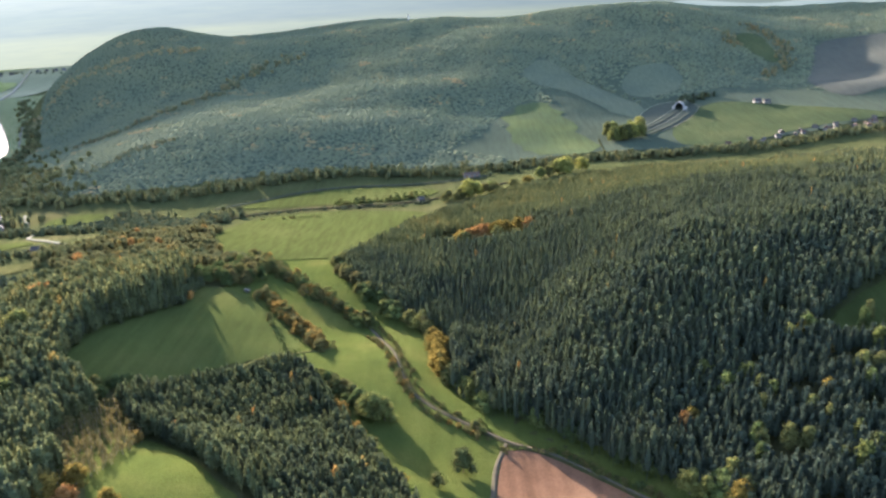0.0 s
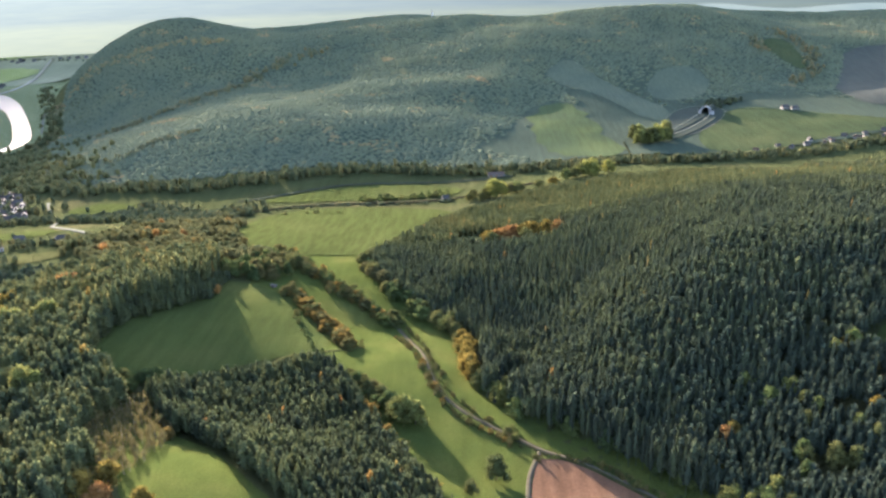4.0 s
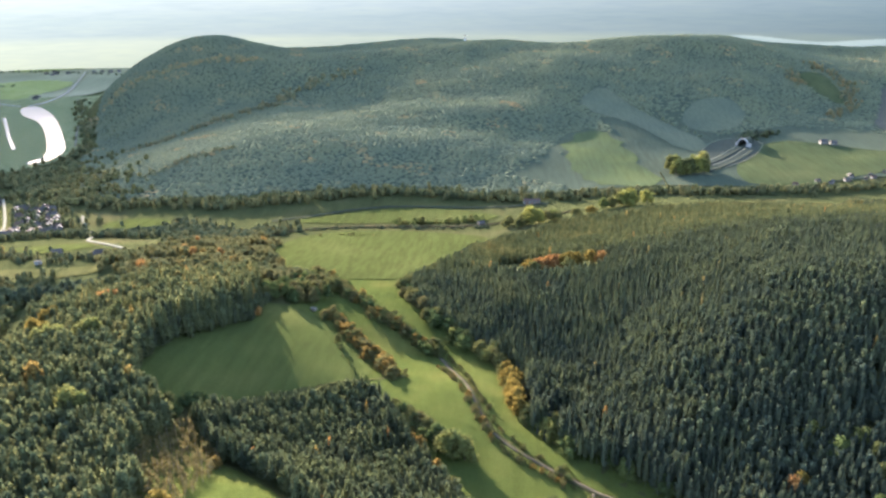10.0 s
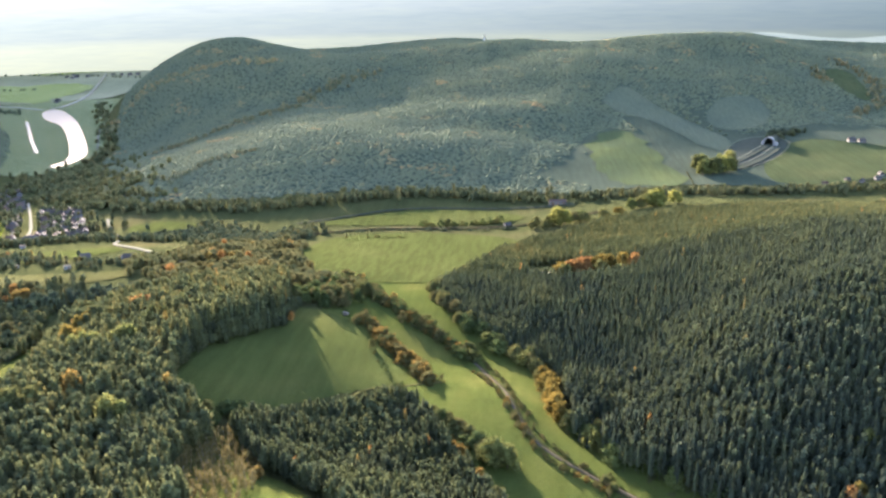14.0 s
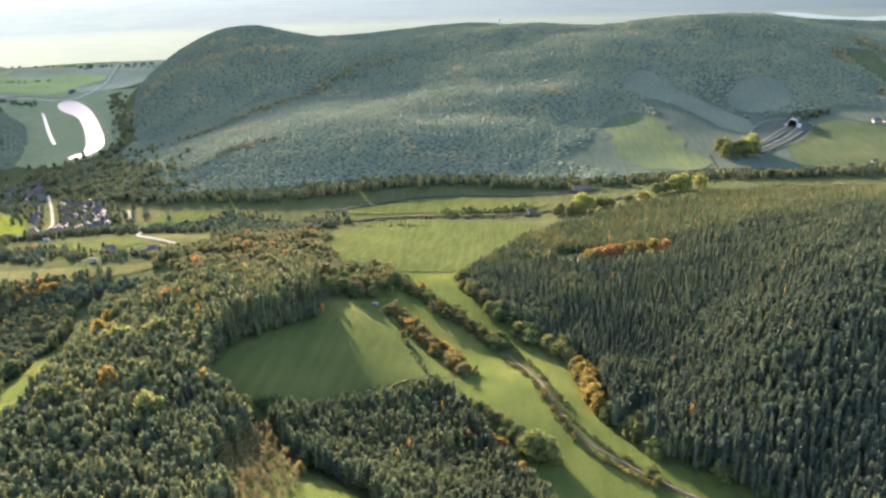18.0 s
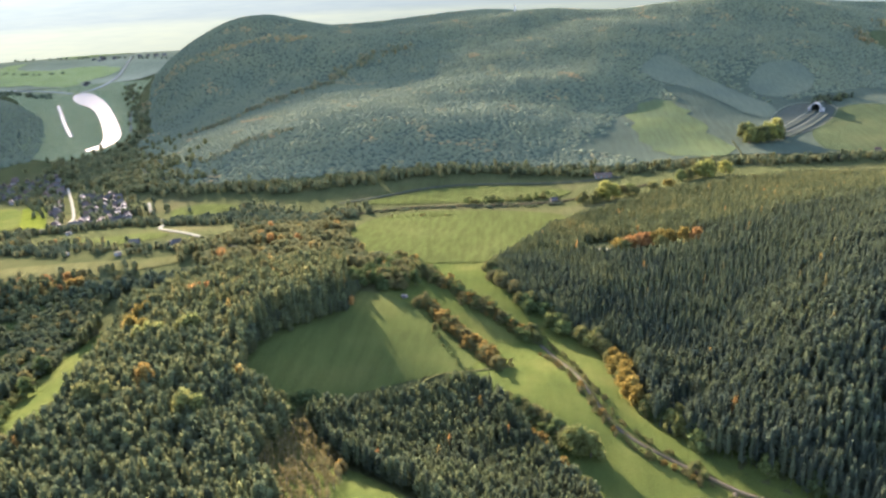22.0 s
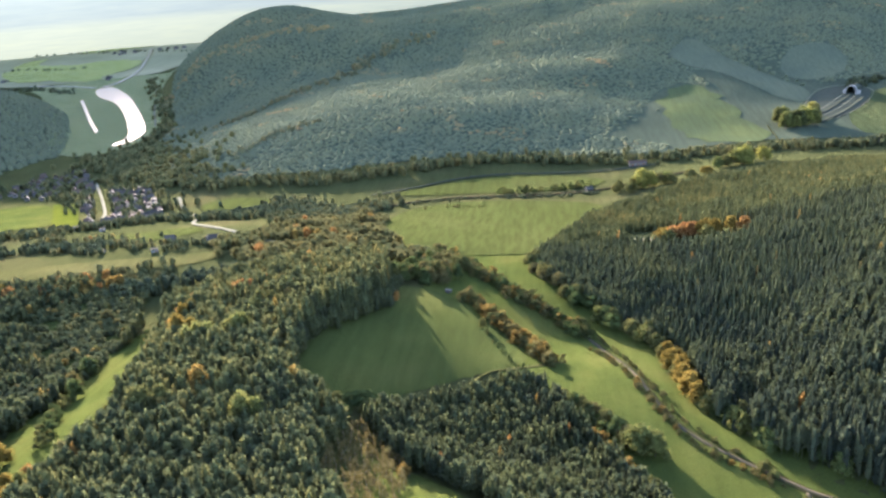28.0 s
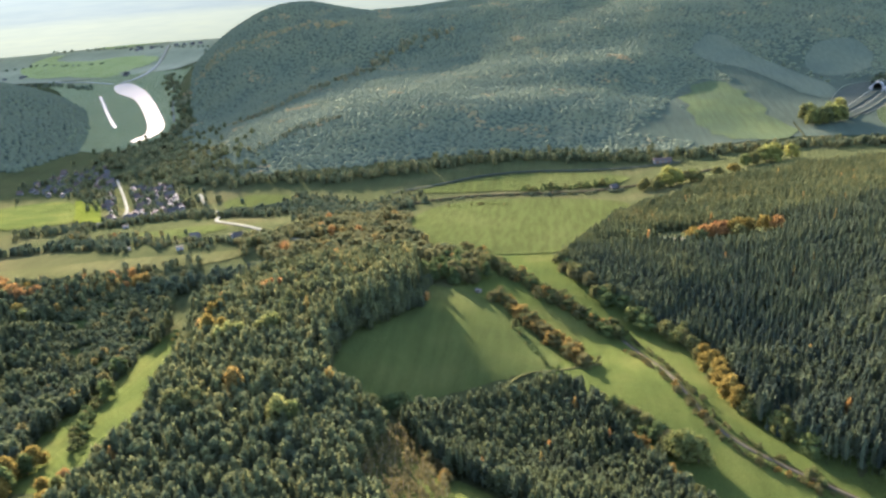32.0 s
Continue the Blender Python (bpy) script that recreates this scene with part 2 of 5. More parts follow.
M_SLATE = plain_material("grey_roof_slate", (0.044, 0.041, 0.036), (0.078, 0.073, 0.064), 1.2, 0.8, gloss=0.03)
M_GLASS = plain_material("window_glass", (0.03, 0.035, 0.04), (0.05, 0.055, 0.06), 0.5, 0.08, gloss=0.5)
M_WOOD = plain_material("brown_door_wood", (0.12, 0.07, 0.04), (0.2, 0.12, 0.07), 2.0, 0.6)
M_ROCKFILL = plain_material("dark_stone_slope", (0.034, 0.040, 0.029), (0.054, 0.062, 0.046), 0.5, 0.9, gloss=0.0)
M_ROOFSHEET = plain_material("grey_sheet_roof", (0.11, 0.098, 0.076), (0.165, 0.15, 0.118), 0.6, 0.8, gloss=0.0)
M_WHITE = plain_material("white_paint", (0.22, 0.22, 0.20), (0.30, 0.30, 0.27), 0.5, 0.5)

M_WATER, _n, _l, _p = nodes_of("river_water")
_p.inputs["Base Color"].default_value = (0.03, 0.045, 0.04, 1)
_p.inputs["Roughness"].default_value = 0.33
_b = _n.new("ShaderNodeBump")
_b.inputs["Strength"].default_value, _b.inputs["Distance"].default_value = 0.35, 0.3
_l.new(noise_node(_n, _l, 0.35, 4).outputs["Fac"], _b.inputs["Height"])
_l.new(_b.outputs[0], _p.inputs["Normal"])

# the misty plain and sky behind the hills: haze painted into a glowing backdrop
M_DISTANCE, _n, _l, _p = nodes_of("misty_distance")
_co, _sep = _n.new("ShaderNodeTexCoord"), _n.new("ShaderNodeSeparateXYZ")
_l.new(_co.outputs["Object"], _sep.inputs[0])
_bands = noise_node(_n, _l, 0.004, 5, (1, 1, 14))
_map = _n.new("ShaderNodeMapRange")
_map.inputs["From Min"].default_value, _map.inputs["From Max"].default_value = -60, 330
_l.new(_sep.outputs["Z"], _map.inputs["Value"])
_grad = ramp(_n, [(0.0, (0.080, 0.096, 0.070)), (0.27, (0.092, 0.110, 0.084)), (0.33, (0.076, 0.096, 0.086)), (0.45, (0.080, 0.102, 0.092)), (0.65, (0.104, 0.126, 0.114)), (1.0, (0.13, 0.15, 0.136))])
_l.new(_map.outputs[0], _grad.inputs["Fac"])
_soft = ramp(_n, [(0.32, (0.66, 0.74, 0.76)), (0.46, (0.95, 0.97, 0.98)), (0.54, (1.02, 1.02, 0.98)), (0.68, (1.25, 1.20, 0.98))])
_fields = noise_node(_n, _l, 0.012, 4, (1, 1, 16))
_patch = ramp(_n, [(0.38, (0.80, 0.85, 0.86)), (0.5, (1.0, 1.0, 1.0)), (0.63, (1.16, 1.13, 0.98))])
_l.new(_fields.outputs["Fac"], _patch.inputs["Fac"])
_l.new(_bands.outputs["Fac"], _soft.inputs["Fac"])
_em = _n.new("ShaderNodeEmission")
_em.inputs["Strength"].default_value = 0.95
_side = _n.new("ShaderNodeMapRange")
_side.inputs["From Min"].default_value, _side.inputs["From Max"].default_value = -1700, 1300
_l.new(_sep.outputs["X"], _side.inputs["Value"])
# sunward glow of the haze painted in: brightest left, dimmest right
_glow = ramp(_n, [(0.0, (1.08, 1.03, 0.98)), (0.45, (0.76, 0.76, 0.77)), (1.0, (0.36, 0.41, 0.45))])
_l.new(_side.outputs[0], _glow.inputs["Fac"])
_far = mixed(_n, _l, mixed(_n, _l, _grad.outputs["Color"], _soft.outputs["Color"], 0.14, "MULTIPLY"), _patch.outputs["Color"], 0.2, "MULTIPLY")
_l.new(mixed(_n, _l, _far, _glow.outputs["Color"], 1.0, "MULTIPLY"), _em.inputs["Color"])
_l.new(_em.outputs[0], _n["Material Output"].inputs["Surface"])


# far ridge: its haze blue is emission, no lit surface
M_FARRIDGE, _n, _l, _p = nodes_of("hazy_far_hills_glow")
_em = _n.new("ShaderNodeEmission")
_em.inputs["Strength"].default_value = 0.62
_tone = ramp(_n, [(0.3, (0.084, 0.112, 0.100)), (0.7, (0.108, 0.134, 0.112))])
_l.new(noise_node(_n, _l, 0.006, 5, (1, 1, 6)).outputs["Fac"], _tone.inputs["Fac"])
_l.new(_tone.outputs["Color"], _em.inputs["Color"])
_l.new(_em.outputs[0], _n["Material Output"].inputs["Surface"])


# ---- the lie of the land: broad hills, middle ridges and near folds, each a sum of soft mounds ----
FAR_W = [
    0.2, 5.2, 22.7, 29.3, 22.8, 20.5, 22.8, 19.8, 13.2,
    -0.5, 6, 17.4, 2, -10.5, 9.8, 28.1, 24.2, 42.5,
    -0.6, 12.9, -6.6, -23, -2.5, -9.3, -17.2, -40.6, 26.7,
    2.8, 49.5, -2.1, -15, 10.4, 8.3, -1.7, -3, 37,
    -37.3, -9.3, -24.1, 27.6, 26.5, 28.6, 31.1, 32.1, 23.9,
    -32.3, -13.8, -13.1, 25.3, 22.6, 7.8, 22.9, 17.6, -11.9,
    -7.6, -2.5, -19.9, -11.9, -7.6, -16.1, -11.4, -10.6, -11,
    -16.1, -18, -24, -22, -21.8, -22.2, -20.4, -23.8, -19.8,
    -25.8, -19.1, -15.5, -11.9, -16.8, -16.6, -10.8, -18.5, -22.2,
    -12.1, -9.3, -8.4, -5.7, -9, -8.8, -4.5, -7.3, -8,
]
MID_W = [
    1, -1.1, -15.8, -11.1, 2.7, -4.5, -6.6, -3.4, -6.7, -8.6,
    -3.8, 3, -16.9, 12.8, 32.8, 9.2, -1, -8, 10.5, 4.8,
    10, 23.8, -26.3, -9, -13.9, -6.5, 10.3, -9.7, -5.2, 5.4,
    24.9, -24.5, -37.6, 24.6, -2.3, -16.7, 13.7, 2.6, -4.2, -10.9,
    -9.9, -56.7, 45.1, 33, 0.4, 10.4, 4.1, 3.1, 36, -15.9,
    -5.1, -21.3, 52.5, -29.7, -20.6, 19.7, -12.6, 0.5, 6.8, -12.6,
    8.1, -40.5, 11.8, 9.8, 7.4, 11.6, -7.6, 5.5, -7.8, 4,
]
FINE_W = [
    7.2, 7.2, 0.9, -1.1, -3.2, -1.3, 1.5,
    -1.5, -2.7, -1.5, -2.2, -7.4, -1.4, 4.2,
    -7, -2.1, 3.8, -3.9, 4.5, 1.7, -1.8,
    -4.9, 3.5, 6.4, -12.6, 8.1, 3.8, -0.6,
    0.1, 2, 1.8, -10.3, 1.5, 6, 4.4,
    1.3, -7, -2.6, 0.1, -3.3, 1.3, 0.4,
]
NEAR_W = [
    1.2, 1.8, 6.3, 12.8, -0.4, -5.7, -0.6, -5.1, -1.8,
    5.4, -0.7, 3.2, -4.2, -6.3, -9.6, -4.7, -4.9, -1.6,
    -1.4, -21.3, 17.4, -1.3, -9.5, -2.5, 6.2, 4.7, 1.5,
    9.4, -14.7, 9.3, 1.2, -14.7, -3, 7.2, 7.3, 4.5,
    -1, 0.8, -0.5, -0.2, -7.3, 4, 5.1, 5.4, 5,
    -2.5, 9.5, 0.6, -0.4, -5.7, 2.4, 4.4, 4.7, 3.8,
    -0.2, 0.8, -4.6, 0.5, -6.2, -4.4, 1.1, 1.5, 1.4,
    -1.6, -3.8, -4.6, 0.6, -3.3, 0.8, 4.1, -0.5, -1.7,
    -7.1, -1.8, -3.3, -5, -4.7, -0.4, 1.1, 0, -7.2,
]
BASE = 19.5
FAR_X, FAR_Y = np.arange(9) * 400 - 1800, np.arange(10) * 400 + 200
MID_X, MID_Y = np.arange(10) * 200 - 1150, np.arange(7) * 200 + 950
FINE_X, FINE_Y = np.arange(7) * 42 - 110, np.arange(6) * 42 + 250
NEAR_X, NEAR_Y = np.arange(9) * 95 - 420, np.arange(9) * 95 + 150
RIVER = np.array([(-735, 1280), (-745, 1360), (-850, 1540), (-990, 1760), (-1070, 1900), (-1092, 2085), (-1176, 2344), (-1312, 2684)], float)
RIVER_ARM = np.array([(-1092, 1885), (-1184, 1935), (-1300, 1962)], float)
# rounded tops of the long hill's western end
SHOULDERS = [(-595, 1850, 14, 70), (-690, 1840, 4, 70), (-790, 1800, 14, 70), (-890, 2160, 44, 95), (-760, 2150, 16, 100)]
WATER_Z = -36.0


def to_line(px, py, line):
    """The least distance of points from a polyline."""
    best = np.full(px.shape, 1e9)
    for (ax, ay), (bx, by) in zip(line[:-1], line[1:]):
        dx, dy = bx - ax, by - ay
        k = np.clip(((px - ax) * dx + (py - ay) * dy) / (dx * dx + dy * dy), 0, 1)
        best = np.minimum(best, np.hypot(px - ax - k * dx, py - ay - k * dy))
    return best


def soft_noise(x, y, size, seed):
    """Smooth patches between -1 and 1."""
    rng = np.random.default_rng(seed)
    out = np.zeros(np.shape(x))
    for k in range(5):
        a, f, ph = rng.uniform(0, 6.28), 2 * math.pi / (size * rng.uniform(0.6, 1.6)), rng.uniform(0, 6.28)
        out = out + np.sin((x * math.cos(a) + y * math.sin(a)) * f + ph + 1.3 * np.sin((y * math.cos(a) - x * math.sin(a)) * f * 0.7 + ph))
    return out / 3


def height(x, y):
    x, y = np.asarray(x, float).ravel(), np.asarray(y, float).ravel()
    z = np.full(x.shape, BASE)
    for gx, gy, w, s in ((FAR_X, FAR_Y, FAR_W, 330.0), (MID_X, MID_Y, MID_W, 170.0), (NEAR_X, NEAR_Y, NEAR_W, 80.0), (FINE_X, FINE_Y, FINE_W, 36.0)):
        ex = np.exp(-((x[:, None] - gx[None]) ** 2) / (2 * s * s))
        ey = np.exp(-((y[:, None] - gy[None]) ** 2) / (2 * s * s))
        z = z + np.einsum("ni,ji,nj->n", ex, np.asarray(w).reshape(len(gy), len(gx)), ey)
    z = z + 5.0 * soft_noise(x, y, 300, 77) * np.clip((y - 980) / 250, 0, 1)
    for cx, cy, lift, s in SHOULDERS:
        z = z + lift * np.exp(-((x - cx) ** 2 + (y - cy) ** 2) / (2 * s * s))
    k = np.clip((np.minimum(to_line(x, y, RIVER), to_line(x, y, RIVER_ARM) + 25) - 50) / 110, 0, 1)
    k = k * k * (3 - 2 * k)
    z = (WATER_Z + 0.6) * (1 - k) + z * k
    away = np.clip((np.hypot(x, y) - 2600) / 800, 0, 1)
    return z * (1 - away) + -38.0 * away


def on_land(x, y, lift=0.0):
    return Vector((x, y, float(height(x, y)[0]) + lift))


# ---- builders ----
def mesh_from(name, verts, tris, material, tone=None, smooth=False):
    """A mesh of triangles, from arrays."""
    me = bpy.data.meshes.new(name)
    verts, tris = np.asarray(verts, np.float32), np.asarray(tris, np.int32)
    me.vertices.add(len(verts))
    me.vertices.foreach_set("co", verts.ravel())
    me.loops.add(len(tris) * 3)
    me.loops.foreach_set("vertex_index", tris.ravel())
    me.polygons.add(len(tris))
    me.polygons.foreach_set("loop_start", np.arange(len(tris), dtype=np.int32) * 3)
    me.polygons.foreach_set("use_smooth", np.full(len(tris), smooth))
    me.update(calc_edges=True)
    if tone is not None:
        me.attributes.new("tone", "FLOAT", "POINT").data.foreach_set("value", np.asarray(tone, np.float32))
    me.materials.append(material)
    return me


def part(name, me, parent=None, label=""):
    ob = new(name, me)
    if parent:
        ob.parent = parent
    return tagged(ob, label) if label else ob


def bm_mesh(name, bm, material, smooth=False):
    me = bpy.data.meshes.new(name)
    bmesh.ops.recalc_face_normals(bm, faces=bm.faces)
    bm.to_mesh(me)
    bm.free()
    for f in me.polygons:
        f.use_smooth = smooth
    me.materials.append(material)
    return me


def box(name, size, at, material, bevel=0.0, turn=0.0):
    bm = bmesh.new()
    bmesh.ops.create_cube(bm, size=1, matrix=pose(*at, 0, 0, turn) @ Matrix.Diagonal((*size, 1)))
    if bevel:
        bmesh.ops.bevel(bm, geom=bm.edges[:], offset=bevel, segments=1, affect="EDGES")
    return bm_mesh(name, bm, material)


def inside(px, py, poly):
    poly = np.asarray(poly, float)
    hit = np.zeros(px.shape, bool)
    j = len(poly) - 1
    for i in range(len(poly)):
        (xi, yi), (xj, yj) = poly[i], poly[j]
        if yi != yj:
            hit ^= ((yi > py) != (yj > py)) & (px < (xj - xi) * (py - yi) / (yj - yi) + xi)
        j = i
    return hit


def rounded(poly, times=2, closed=True):
    """Corner-cutting, so that outlines run in curves."""
    p = np.asarray(poly, float)
    for _ in range(times):
        q = np.roll(p, -1, 0) if closed else p[1:]
        a = p if closed else p[:-1]
        mid = np.stack([0.78 * a + 0.22 * q, 0.22 * a + 0.78 * q], 1).reshape(-1, 2)
        p = mid if closed else np.vstack([p[:1], mid, p[-1:]])
    return p


def draped(name, poly, material, lift, step, label, category="field", wobble=0.0, z=None):
    """A field, yard or water face that lies on the land, with its own outline."""
    from mathutils.geometry import delaunay_2d_cdt
    rng = np.random.default_rng(len(name) * 7 + int(abs(poly[0][0])))
    p = rounded(poly)
    if wobble:
        out = []
        for (ax, ay), (bx, by) in zip(p, np.roll(p, -1, 0)):
            n = max(1, int(math.hypot(bx - ax, by - ay) / (wobble * 3)))
            for k in range(n):
                out.append((ax + (bx - ax) * k / n + rng.normal(0, wobble * 0.3), ay + (by - ay) * k / n + rng.normal(0, wobble * 0.3)))
        p = np.array(out)
    gx, gy = np.meshgrid(np.arange(p[:, 0].min(), p[:, 0].max(), step), np.arange(p[:, 1].min(), p[:, 1].max(), step))
    gx, gy = gx.ravel(), gy.ravel()
    keep = inside(gx, gy, p) & (to_line(gx, gy, np.vstack([p, p[:1]])) > step * 0.3)
    pts = [Vector(q) for q in p] + [Vector(q) for q in zip(gx[keep], gy[keep])]
    v, _, f, *_ = delaunay_2d_cdt(pts, [], [list(range(len(p)))], 1, 1e-4)
    x, y = np.array([q.x for q in v]), np.array([q.y for q in v])
    zz = height(x, y) + lift if z is None else np.full(x.shape, z)
    me = mesh_from(name, np.stack([x, y, zz], 1), [list(t)[:3] for t in f if len(t) == 3], material, smooth=True)
    return tagged(new(name, me), label, category, kind="structure")


def ribbon(name, line, width, material, lift, label, category="road", times=3, step=6.0, level=None):
    p = rounded(line, times, False)
    fine = [p[0]]
    for a, b in zip(p[:-1], p[1:]):
        n = max(1, int(np.hypot(*(b - a)) / step))
        fine += [a + (b - a) * k / n for k in range(1, n + 1)]
    p = np.array(fine)
    d = np.gradient(p, axis=0)
    d /= np.linalg.norm(d, axis=1)[:, None] + 1e-9
    side = np.stack([-d[:, 1], d[:, 0]], 1)
    rows = [p + side * width * k for k in (-0.55, -0.5, 0, 0.5, 0.55)]
    z = height(p[:, 0], p[:, 1]) if level is None else np.full(len(p), level)
    drop = (-0.35, 0, 0.05, 0, -0.35)
    v = np.concatenate([np.column_stack([r, z + lift + k]) for r, k in zip(rows, drop)])
    n, t = len(p), []
    for r in range(4):
        for i in range(n - 1):
            a, b = r * n + i, (r + 1) * n + i
            t += [(a, a + 1, b + 1), (a, b + 1, b)]
    return tagged(new(name, mesh_from(name, v, t, material, smooth=True)), label, category, kind="structure")


# tree shapes, each of unit height and unit radius
def tuft_tree(seed, profile, low, tufts, size, trunk=True, sides=5, rings=3, rise=0.05):
    """A crown of unit height: a rough inner body bristling with pointed sprays."""
    rng = np.random.default_rng(seed)
    v, t = [], []
    for u in np.linspace(low, 0.9, rings):
        for k in range(sides):
            a = 2 * math.pi * (k + rng.uniform(-0.35, 0.35)) / sides
            r = (0.66 if tufts else 1.0) * profile(u) * rng.uniform(0.7, 1.15)
            v.append((r * math.cos(a), r * math.sin(a), u + rng.uniform(-0.05, 0.05)))
    v.append((rng.uniform(-0.08, 0.08), rng.uniform(-0.08, 0.08), 0.98))
    last = (rings - 1) * sides
    for i in range(rings - 1):
        for k in range(sides):
            a, b = i * sides + k, i * sides + (k + 1) % sides
            t += [(a, b, b + sides), (a, b + sides, a + sides)]
    t += [(last + k, last + (k + 1) % sides, last + sides) for k in range(sides)]
    for i in range(tufts):
        u = low + (0.98 - low) * ((i + 0.5) / tufts) ** 0.9
        a = i * 2.39996 + rng.uniform(-0.6, 0.6)
        wide = max(profile(u), 0.16)
        s = size * rng.uniform(0.7, 1.35)
        out, across, up = Vector((math.cos(a), math.sin(a), 0)), Vector((-math.sin(a), math.cos(a), 0)), Vector((0, 0, 1))
        root = out * wide * rng.uniform(0.30, 0.6) + up * (u - rise * 0.5)
        tip = out * wide * rng.uniform(0.85, 1.28) + up * (u + rise + rng.uniform(-0.06, 0.06))
        w = s * rng.uniform(0.6, 1.0) * (0.35 + 0.65 * wide)
        tilt = up * s * rng.uniform(-0.12, 0.12)
        j = len(v)
        v += [tuple(root + across * w + tilt), tuple(tip), tuple(root - across * w - tilt)]
        t += [(j, j + 1, j + 2)]
    if trunk:
        j = len(v)
        for u, r in ((0, 0.09), (low + 0.1, 0.06)):
            v += [(r * math.cos(a), r * math.sin(a), u) for a in (0, 2.09, 4.19)]
        for k in range(3):
            a, b = j + k, j + (k + 1) % 3
            t += [(a, b, b + 3), (a, b + 3, a + 3)]
    return np.array(v), np.array(t)


def pine_profile(u):
    return max(0.06, 1 - (max(0.0, u - 0.46) / 0.55) ** 1.25 - (max(0.0, 0.46 - u) / 0.30) ** 2) ** 0.9


def spruce_profile(u):
    return max(0.05, 1.02 - u) ** 0.9


def round_profile(u):
    return max(0.15, 1 - abs((u - 0.5) / 0.52) ** 2.6) ** 0.6


PINES = [tuft_tree(10 + k, pine_profile, 0.30, 58, 0.36, rise=0.05) for k in range(8)]
ROUNDS = [tuft_tree(50 + k, round_profile, 0.16, 58, 0.42, rise=0.03) for k in range(7)]
MID_SPRUCES = [tuft_tree(40 + k, spruce_profile, 0.14, 22, 0.44, False, rise=-0.03) for k in range(6)]
FAR_PINES = [tuft_tree(70 + k, pine_profile, 0.34, 20, 0.5, False, 5, rise=0.07) for k in range(6)]
FAR_SPRUCES = [tuft_tree(80 + k, spruce_profile, 0.14, 18, 0.45, False, 5, rise=-0.03) for k in range(5)]
FAR_ROUNDS = [tuft_tree(90 + k, round_profile, 0.1, 22, 0.5, False, 5) for k in range(5)]
HILL_ROUNDS = [tuft_tree(95 + k, round_profile, 0.3, 0, 0.5, False, 5, 2) for k in range(6)]


def spread(poly, gap, seed, keep=None, jitter=0.42):
    """Tree feet in a plan outline, on a loose triangular lattice."""
    rng = np.random.default_rng(seed)
    p = np.asarray(poly, float)
    ys = np.arange(p[:, 1].min(), p[:, 1].max(), gap * 0.87)
    xs = np.arange(p[:, 0].min() - gap, p[:, 0].max() + gap, gap)
    gx, gy = np.meshgrid(xs, ys)
    gx = gx + (np.arange(len(ys)) % 2)[:, None] * gap / 2
    gx, gy = gx.ravel() + rng.uniform(-jitter, jitter, gx.size) * gap, gy.ravel() + rng.uniform(-jitter, jitter, gx.size) * gap
    ok = inside(gx, gy, p) & (gx < 0.62 * gy + 35) & (gx > -0.71 * gy - 95)
    if keep is not None:
        ok &= keep(gx, gy)
    return gx[ok], gy[ok]


def stand(name, x, y, shapes, tall, wide, material, tones, seed, label, category="woodland", sink=0.3, smooth=False, vary=1.0):
    """One wood: all its trees in one mesh, each with its own size, turn, lean and tone."""
    rng = np.random.default_rng(seed)
    n = len(x)
    z = height(x, y) - sink
    tall = tall(x, y) if callable(tall) else tall
    h = tall * (0.97 + vary * rng.uniform(-0.19, 0.18, n)) if not smooth else tall * rng.uniform(0.9, 1.08, n) * (1 + 0.12 * soft_noise(x, y, 70, seed))
    h = h if smooth else h * (1 + 0.13 * np.clip(soft_noise(x, y, 30, seed + 400), -1.2, 1.2))
    r = wide * rng.uniform(0.8, 1.25, n)
    turn = rng.uniform(0, 6.28, n)
    lean = rng.normal(0, 0.03, (n, 2))
    tone = np.clip(tones(x, y, rng), 0, 1)
    pick = rng.integers(0, len(shapes), n)
    vs, ts, ks, at = [], [], [], 0
    for k, (sv, st) in enumerate(shapes):
        m = np.flatnonzero(pick == k)
        if not len(m):
            continue
        c, s = np.cos(turn[m])[:, None], np.sin(turn[m])[:, None]
        vx, vy, vz = sv[:, 0][None], sv[:, 1][None], sv[:, 2][None]
        zz = vz * h[m][:, None]
        xx = (c * vx - s * vy) * r[m][:, None] + x[m][:, None] + zz * lean[m, :1]
        yy = (s * vx + c * vy) * r[m][:, None] + y[m][:, None] + zz * lean[m, 1:]
        vs.append(np.stack([xx, yy, zz + z[m][:, None]], 2).reshape(-1, 3))
        ts.append((st[None] + (at + np.arange(len(m)) * len(sv))[:, None, None]).reshape(-1, 3))
        ks.append(np.repeat(tone[m], len(sv)))
        at += len(m) * len(sv)
    me = mesh_from(name, np.concatenate(vs), np.concatenate(ts), material, np.concatenate(ks), smooth)
    return tagged(new(name, me), label, category, kind="stuff")


